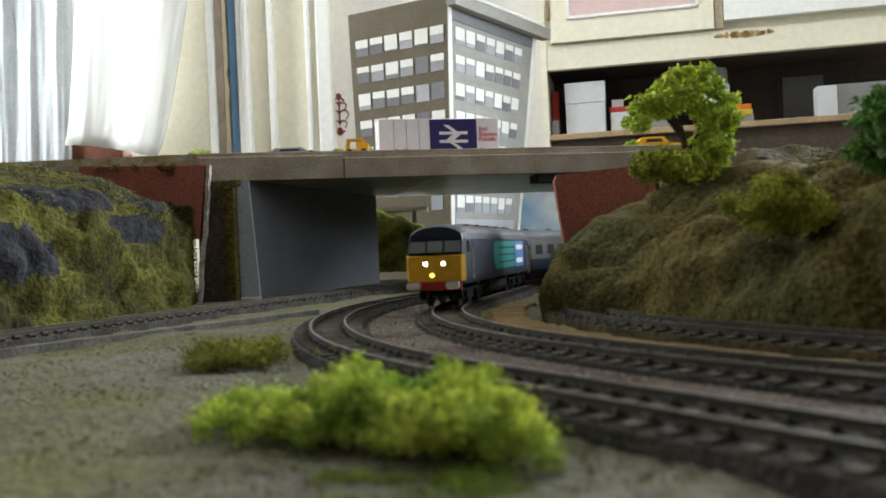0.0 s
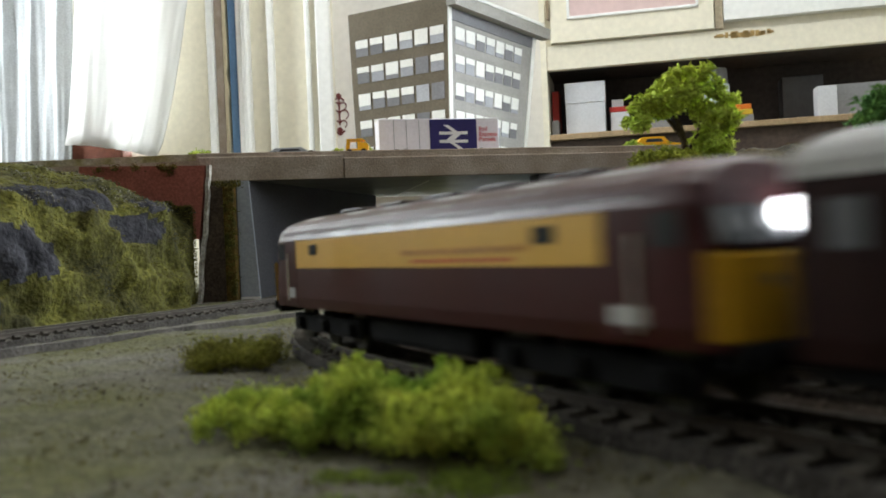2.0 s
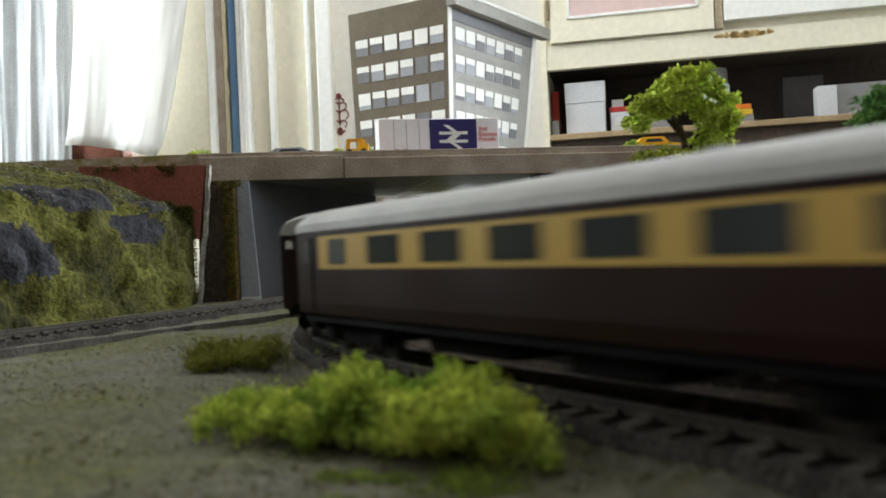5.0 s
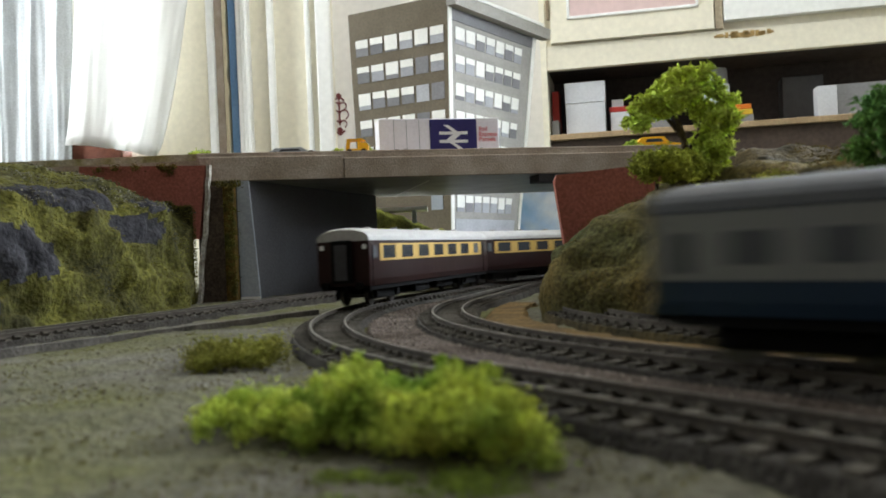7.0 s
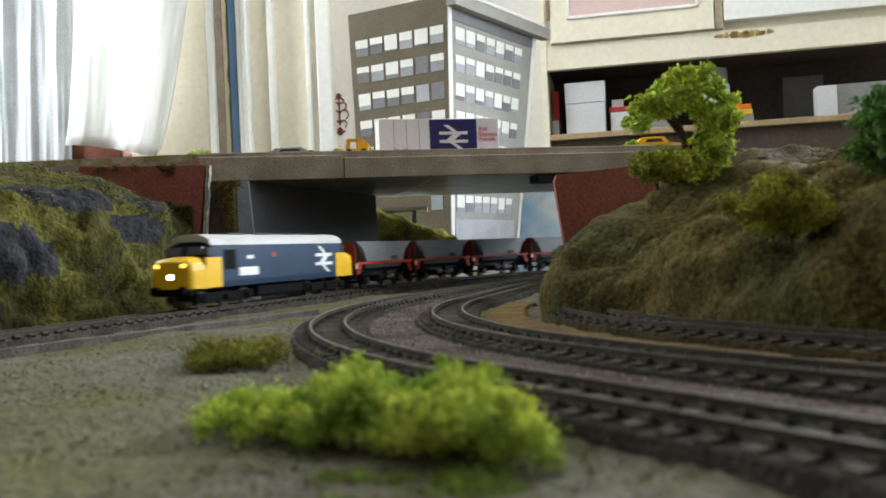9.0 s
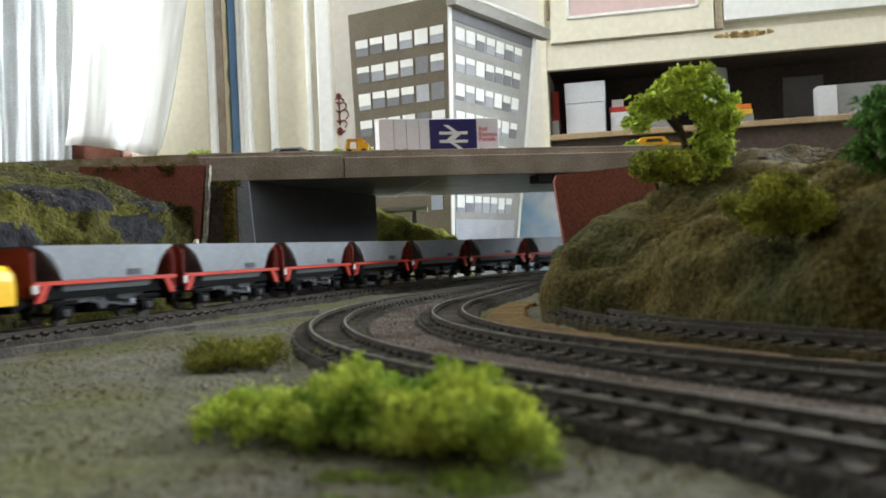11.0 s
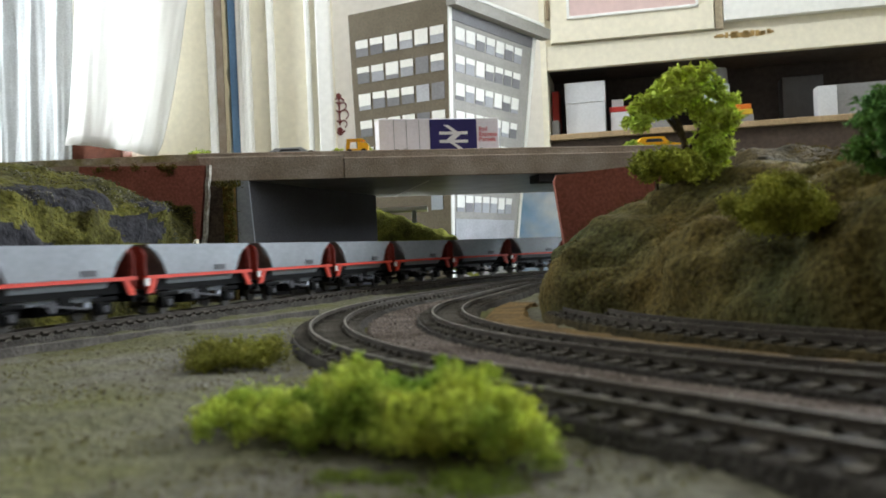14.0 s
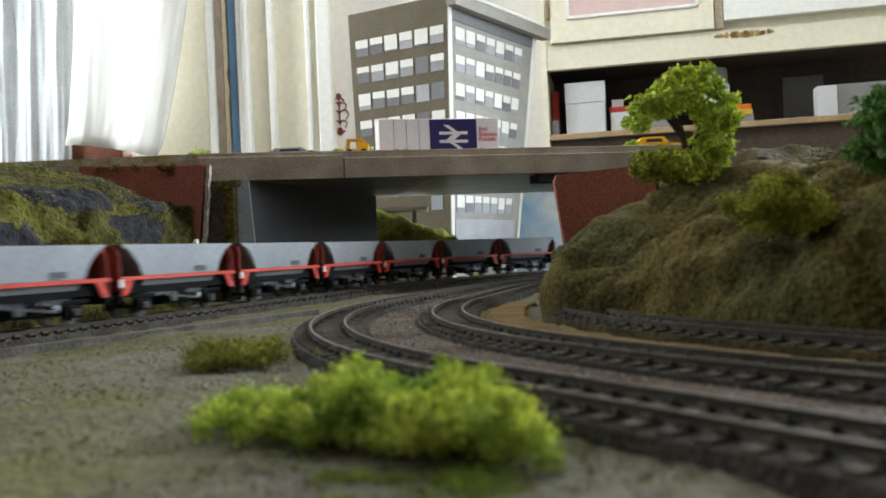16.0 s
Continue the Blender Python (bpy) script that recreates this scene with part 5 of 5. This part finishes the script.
# ---- the cupboard unit: local x along its front, y back into it ----
def dresser():
    c = tagged(holder("dresser", pose(0.2315, 1.775, 0, 0, 0, -12.4)), "cream painted dresser with an open shelf of boxes", "dresser")
    L, D = 0.95, 0.17
    part("lower_front", box(0, L, 0, 0.02, Z0, 0.128), CREAMPAINT, c)
    part("shelf_apron", box(0.002, L, 0.006, 0.022, 0.1285, 0.2555), mat("dark_brown_apron", (0.09, 0.065, 0.05), 0.6, 0, 0.2, 12, 120), c, "dark brown apron")
    part("shelf_board", box(0.001, L, -0.006, D, 0.256, 0.268, bevel=0.0015), TIMBER, c, "bare timber shelf edge")
    part("back_panel", box(0, L, D, D + 0.012, 0.2, 0.46), SHADEIN, c, "shaded interior")
    part("side_panel", box(-0.012, 0.0, -0.002, D, 0.22, 1.3), CREAMPAINT, c)
    part("rail", box(0.0, L, 0, 0.018, 0.402, 0.452, bevel=0.001), CREAMPAINT, c, "cream rail above the shelf")
    part("shelf_top", box(0.0, L, 0.019, D, 0.4045, 0.412), SHADEIN, c)
    part("upper_case", box(0.0, L, 0.008, D, 0.4535, 1.3), CREAMPAINT, c)
    d1 = part("cupboard_door", box(0.012, 0.335, -0.008, 0.007, 0.4555, 1.2, bevel=0.0015), CREAMPAINT, c)
    part("inset_panel", box(0.052, 0.300, -0.0095, -0.0085, 0.508, 1.1), PINK, d1, "pale pink inset panel")
    for a, b, z0, z1 in ((0.046, 0.0515, 0.502, 1.1), (0.3005, 0.306, 0.502, 1.1), (0.046, 0.306, 0.5015, 0.5075)):
        part("bead", box(a, b, -0.0115, -0.0082, z0, z1, bevel=0.0008), WHITEPAINT, d1)
    part("stile", box(0.337, 0.352, -0.004, 0.007, 0.4555, 1.2), mat("worn_cream_stile", (0.45, 0.38, 0.27), 0.6, 0, 0.2, 20, 200), c)
    d2 = part("cupboard_door", box(0.354, L - 0.02, -0.012, 0.007, 0.468, 1.2, bevel=0.002), WHITEPAINT, c, "white cupboard door")
    part("hinge", box(0.004, 0.010, -0.011, -0.002, 0.505, 0.545, bevel=0.001), mat("rusty_hinge", (0.35, 0.27, 0.18), 0.5, 0.5, 0.2), c)
    rnd = random.Random(8)
    bm = bmesh.new()
    for k in range(22):
        x = 0.345 + 0.105 * k / 22 + rnd.uniform(-0.004, 0.004)
        add_box(bm, x - rnd.uniform(0.002, 0.009), x + rnd.uniform(0.002, 0.008), -0.0008, 0.0002, 0.436 + rnd.uniform(-0.003, 0.004), 0.444 + rnd.uniform(-0.002, 0.004))
    part("peeled_patch", bm, PEEL, c, "peeled brown patch of paint")
    return c


dresser()
DR = pose(0.2315, 1.775, 0, 0, 0, -12.4)


def shelf_box(label, x0, x1, y0, y1, h, material, lid=None, z=0.2682):
    c = tagged(holder("storage_box", DR @ pose((x0 + x1) / 2, (y0 + y1) / 2, z)), label, "box")
    w, d = (x1 - x0) / 2, (y1 - y0) / 2
    part("carton", box(-w, w, -d, d, 0, h * (0.6 if lid else 1), bevel=0.0012), material, c)
    if lid:
        part("lid", box(-w - 0.0012, w + 0.0012, -d - 0.0012, d + 0.0012, h * 0.6, h, bevel=0.0012), lid, c)
    return c


REDBOX = mat("red_carton", (0.45, 0.05, 0.04), 0.5)
ORANGEBOX = mat("orange_carton", (0.75, 0.20, 0.03), 0.5)
YELLOWBOX = mat("yellow_carton", (0.75, 0.50, 0.06), 0.5)
shelf_box("white cardboard box with a lid on the shelf", 0.0340, 0.1150, 0.02, 0.11, 0.108, CARDBOX, CARDBOX)
shelf_box("dark red book box beside the white box", 0.0030, 0.0180, 0.03, 0.11, 0.034, GREYBOX)
shelf_box("dark red carton at the end of the shelf", 0.0030, 0.0180, 0.06, 0.12, 0.10, REDBOX, z=0.2685)
shelf_box("white and blue carton under a red one", 0.1250, 0.1640, 0.03, 0.10, 0.042, CARDBOX)
shelf_box("red carton lying on a white one", 0.1230, 0.1680, 0.03, 0.09, 0.011, REDBOX, z=0.3105)
shelf_box("small white tub on a red carton", 0.1280, 0.1520, 0.04, 0.07, 0.016, CARDBOX, z=0.3218)
shelf_box("grey plastic crate on the shelf", 0.1970, 0.2470, 0.05, 0.12, 0.034, GREYBOX)
shelf_box("grey carton under coloured ones", 0.3650, 0.4080, 0.04, 0.11, 0.019, GREYBOX)
shelf_box("yellow carton in a stack", 0.3650, 0.4060, 0.04, 0.11, 0.011, YELLOWBOX, z=0.2875)
shelf_box("orange carton on top of a stack", 0.3630, 0.4040, 0.04, 0.11, 0.010, ORANGEBOX, z=0.2988)
shelf_box("large grey box far back on the shelf", 0.4760, 0.5560, 0.11, 0.16, 0.100, mat("dark_grey_box", (0.12, 0.12, 0.125), 0.6))
shelf_box("white tin standing at the shelf edge", 0.5230, 0.5590, 0.01, 0.05, 0.060, CARDBOX)
shelf_box("long grey carton on the shelf", 0.5605, 0.6660, 0.02, 0.09, 0.062, GREYBOX)
jar = tagged(holder("paint_jar", DR @ pose(0.338, 0.06, 0.2682)), "large white plastic jar with a pale lid", "jar")
part("jar_body", cyl((0, 0, 0), (0, 0, 0.085), 0.028, n=24), CARDBOX, jar)
part("jar_lid", cyl((0, 0, 0.085), (0, 0, 0.118), 0.026, 0.024, n=24), GREYBOX, jar)


# ---- trees, bushes and loose scatter ----
def limb(bm, pts, r0, r1):
    for i in range(len(pts) - 1):
        a, b = r0 + (r1 - r0) * i / (len(pts) - 1), r0 + (r1 - r0) * (i + 1) / (len(pts) - 1)
        add_cyl(bm, pts[i], pts[i + 1], a, b, n=8)


def tree(label, base, limbs, lumps, leaf, seed, n=150, size=0.0011):
    c = tagged(holder("model_tree"), label, "tree")
    bm = bmesh.new()
    for pts, r0, r1 in limbs:
        limb(bm, [Vector(p) for p in pts], r0, r1)
    part("trunk", bm, BARK, c)
    crown = tufts("crown", lumps, leaf, "", "", seed, n, size, 0.75, "")
    crown.parent = c
    return c


def crown_lumps(boxes, y, spread, seed, r=0.0042):
    """Lumps of foam strewn in flat layers: boxes of x0, x1, z0, z1, count."""
    rnd = random.Random(seed)
    out = []
    for x0, x1, z0, z1, k in boxes:
        for _ in range(k):
            u, v = rnd.uniform(-1, 1), rnd.uniform(-1, 1)
            if u * u + v * v > 1.1:
                u, v = u * 0.6, v * 0.6
            out.append((((x0 + x1) / 2 + u * (x1 - x0) / 2, y + rnd.uniform(-spread, spread), (z0 + z1) / 2 + v * (z1 - z0) / 2), r * rnd.uniform(0.7, 1.25)))
    return out


TY = 0.48
tree("bright green foam model tree on the hill", (0.137, TY, 0.07),
     [(((0.1375, TY, 0.060), (0.139, TY, 0.085), (0.137, TY, 0.098), (0.133, TY, 0.110)), 0.0024, 0.0014),
      (((0.137, TY, 0.096), (0.128, TY, 0.1085), (0.117, TY - 0.004, 0.1095)), 0.0014, 0.0008),
      (((0.139, TY, 0.086), (0.146, TY, 0.098), (0.150, TY + 0.004, 0.112)), 0.0013, 0.0007),
      (((0.133, TY, 0.108), (0.141, TY, 0.124), (0.146, TY, 0.132)), 0.0012, 0.0006),
      (((0.140, TY, 0.084), (0.153, TY, 0.088), (0.163, TY, 0.096)), 0.0012, 0.0006)],
     crown_lumps([(0.121, 0.157, 0.116, 0.128, 38), (0.131, 0.150, 0.124, 0.1325, 18), (0.111, 0.136, 0.109, 0.118, 24), (0.1075, 0.114, 0.100, 0.112, 8), (0.145, 0.165, 0.092, 0.117, 46), (0.142, 0.163, 0.078, 0.094, 26)], TY, 0.017, 21, 0.0038), TREEGREEN, 31, 74, 0.00145)
tree("low olive foam bush beside the model tree", (0.12, TY, 0.07), [(((0.122, TY, 0.055), (0.121, TY, 0.08)), 0.0015, 0.0008)],
     crown_lumps([(0.108, 0.138, 0.073, 0.089, 46), (0.128, 0.152, 0.070, 0.080, 24)], TY - 0.01, 0.012, 22), mat("olive_tree_foam", (0.48, 0.52, 0.08), 0.9, 0, 0.3, 50, 900, 0.3, (0.24, 0.27, 0.045), rand=-0.35), 32, 110, 0.0010)
tree("dark green foam model tree at the edge of the hill", (0.172, 0.33, 0.06), [(((0.176, 0.33, 0.050), (0.176, 0.33, 0.08)), 0.002, 0.001)],
     crown_lumps([(0.161, 0.190, 0.062, 0.092, 46)], 0.33, 0.012, 23), DARKTREE, 33, 130, 0.0010)
tufts("bush", crown_lumps([(-0.262, -0.240, 0.143, 0.154, 10)], 0.90, 0.01, 25), FOAM, "small bright green foam bush on the bridge road", "bush", 35, 120, 0.0011, kind="")
tufts("bush", crown_lumps([(-0.112, -0.098, 0.144, 0.155, 6), (-0.085, -0.068, 0.144, 0.154, 7)], 0.935, 0.008, 26), FOAM, "bright green foam bush behind the yellow vehicle", "bush", 36, 120, 0.0011, kind="")
tufts("bush", crown_lumps([(0.205, 0.262, 0.134, 0.158, 16)], 0.99, 0.008, 27), FOAM, "bright green foam bush beside the road", "bush", 37, 120, 0.0011, kind="")

# the foam clumps close to the eye
def foam_bush(label, lumps, material, seed, n, size, flat, clumps):
    """A bush of foam in clumps along its length."""
    c = tagged(holder("foam_bush"), label, "bush")
    lumps = sorted(lumps)
    per = math.ceil(len(lumps) / clumps)
    for k in range(0, len(lumps), per):
        ob = tufts("clump", lumps[k:k + per], material, "", "", seed + k, n, size, flat, "")
        ob.parent = c
    return c


foam_bush("yellow green foam bush on the hillside", crown_lumps([(0.113, 0.150, 0.042, 0.055, 60), (0.122, 0.144, 0.052, 0.0605, 18)], 0.335, 0.012, 24), mat("olive_yellow_foam", (0.36, 0.37, 0.055), 0.9, 0, 0.3, 50, 900, 0.3, (0.20, 0.20, 0.035), rand=-0.3), 34, 240, 0.00065, 0.75, 4)


rnd = random.Random(41)
lumps = []
wisps = []
for k in range(300):
    u = rnd.random() ** 0.8
    x = -0.055 + 0.070 * u + rnd.uniform(-0.004, 0.004)
    y = 0.206 - 0.042 * u + rnd.gauss(0, 0.0085)
    top = 0.0100 * (0.16 + 0.84 * smooth01(u * 1.7)) * (1 - 0.45 * smooth01((u - 0.85) / 0.15)) + 0.0022 * math.sin(u * 17) + 0.001 * math.sin(u * 41)
    lumps.append(((x, y, rnd.uniform(0.0012, max(0.002, top))), rnd.uniform(0.0014, 0.0040)))
    if k % 2:
        wisps.append(((x, y, top + rnd.uniform(0, 0.0022)), rnd.uniform(0.0006, 0.0013)))
foam_bush("bright yellow green foam clump lying on the ground", lumps + wisps, FOAM, 42, 190, 0.00040, 0.95, 9)
lumps = [((-0.080 + rnd.uniform(-0.016, 0.014), 0.325 + rnd.uniform(-0.02, 0.02), rnd.uniform(0.0, 0.0055)), rnd.uniform(0.003, 0.0062)) for _ in range(46)]
foam_bush("olive green foam clump on the ground", lumps, mat("olive_foam", (0.27, 0.28, 0.05), 0.9, 0, 0.35, 50, 900, 0.3, (0.14, 0.13, 0.03), rand=-0.35), 143, 200, 0.0005, 0.7, 4)
lumps = [((rnd.uniform(-0.024, 0.012), rnd.uniform(0.132, 0.152), rnd.uniform(-0.002, 0.0)), rnd.uniform(0.003, 0.006)) for _ in range(14)]
foam_bush("thin green foam scatter on the ground", lumps, mat("dim_green_foam", (0.20, 0.26, 0.04), 0.9, 0, 0.3, 50, 900, 0.3, (0.13, 0.18, 0.03), rand=-0.35), 144, 110, 0.00040, 0.16, 4)


CRUMB = ((1, 0, -0.4), (-0.5, 0.9, -0.4), (-0.6, -0.8, -0.4), (0.1, 0.1, 0.8))


def crumbs(name, label, category, places, size, material, seed):
    """Loose crumbs at the places given."""
    rnd = random.Random(seed)
    vs, fs = [], []
    for p in places:
        s = size * rnd.uniform(0.4, 1.6)
        q = Euler((rnd.uniform(-0.9, 0.9), rnd.uniform(-0.9, 0.9), rnd.uniform(0, 6))).to_matrix()
        k = len(vs)
        vs += [p + q @ (Vector(v) * s) for v in CRUMB]
        fs += [(k, k + 2, k + 1), (k, k + 1, k + 3), (k + 1, k + 2, k + 3), (k + 2, k, k + 3)]
    return tagged(mesh_of(name, vs, fs, material, False), label, category, kind="stuff")


def on_ground(n, x0, x1, y0, y1, seed, patch=None):
    rnd = random.Random(seed)
    out = []
    for _ in range(n):
        x, y = rnd.uniform(x0, x1), y0 + (y1 - y0) * rnd.random() ** 1.6
        if patch is None or noise.noise(Vector((x * 24, y * 24, patch))) > 0.0:
            out.append(Vector((x, y, ground_height(x, y))))
    return out


def on_slope(points, n, seed, patch, level, size=26, spread=0.003):
    rnd = random.Random(seed)
    out = []
    for _ in range(n):
        p = rnd.choice(points)
        if p.z > 0 and noise.noise(p * size + Vector((patch, 0, 0))) > level:
            out.append(p + Vector((rnd.uniform(-spread, spread), rnd.uniform(-spread, spread), rnd.uniform(-0.0005, 0.0012))))
    return out


crumbs("loose_grit", "loose grey brown grit on the ground", "gravel", on_ground(9000, -0.35, 0.30, 0.14, 0.80, 51), 0.00042, GRIT, 61)
crumbs("dark_grit", "dark brown grit strewn on the ground", "gravel", on_ground(5000, -0.35, 0.30, 0.14, 0.80, 56, 9.0), 0.00045, BROWNWOOD, 66)
crumbs("grass_scatter", "thin yellow green scatter on the ground", "grass", on_ground(30000, -0.22, 0.10, 0.10, 0.50, 52, 4.0), 0.00036, MOSS, 62)
rnd = random.Random(71)
places = []
for _ in range(3000):
    x, y, h = on(WAY_A, rnd.uniform(1.95, 2.6))
    a = rnd.uniform(-0.047, -0.019)
    places.append(Vector((x - a * math.sin(h), y + a * math.cos(h), 0.0009)))
crumbs("infill_grit", "brown grit between the two tracks", "gravel", places, 0.00045, GRIT, 72)
tufts("wall_moss", [((x, 0.818, z), 0.004) for x, z in ((-0.262, 0.129), (-0.258, 0.125), (-0.266, 0.131), (-0.254, 0.130), (-0.29, 0.131), (-0.31, 0.131), (-0.325, 0.130), (-0.212, 0.112), (-0.206, 0.111))], BROWNMOSS, "brown moss clinging to the red wall", "moss", 73, 90, 0.0009)
tufts("pillar_moss", [((-0.2035 + 0.003 * math.sin(k * 2.1), 0.826, 0.012 + 0.0075 * k), 0.0038) for k in range(14)] + [((-0.200 + 0.004 * math.sin(k * 1.7), 0.830, 0.112), 0.004) for k in range(4)], MOSS, "yellow brown moss on the pillar edge", "moss", 74, 46, 0.0009)
near_hill = [p for p in hill_points if p.x < 0.36]
crumbs("hill_moss", "brown flock on the hillside", "moss", on_slope(near_hill, 30000, 53, 7.0, 0.0), 0.00042, BROWNMOSS, 63)
crumbs("hill_grass", "yellow green flock on the hillside", "moss", on_slope(near_hill, 46000, 54, 11.0, 0.02, 18), 0.00040, MOSS, 64)
crumbs("bank_moss", "dark and pale flock on the bank", "moss", on_slope(land_points, 24000, 57, 5.0, 0.0), 0.0006, BROWNMOSS, 67)
crumbs("cliff_lichen", "pale grey lichen on the crest of the cliff", "moss", [p for p in on_slope(cliff_points, 40000, 58, 3.0, 0.05, 34) if p.z > 0.084], 0.0009, mat("pale_grey_lichen", (0.17, 0.16, 0.12), 0.95, 0, 0.3, 80, 600, 0.5, (0.09, 0.085, 0.06), rand=-0.4), 68)
crumbs("cliff_moss", "yellow green moss on the cliff", "moss", [p for p in on_slope(cliff_points, 60000, 55, 2.0, -0.25, 20) if not bare(p)], 0.00055, MOSS, 65)


motions()
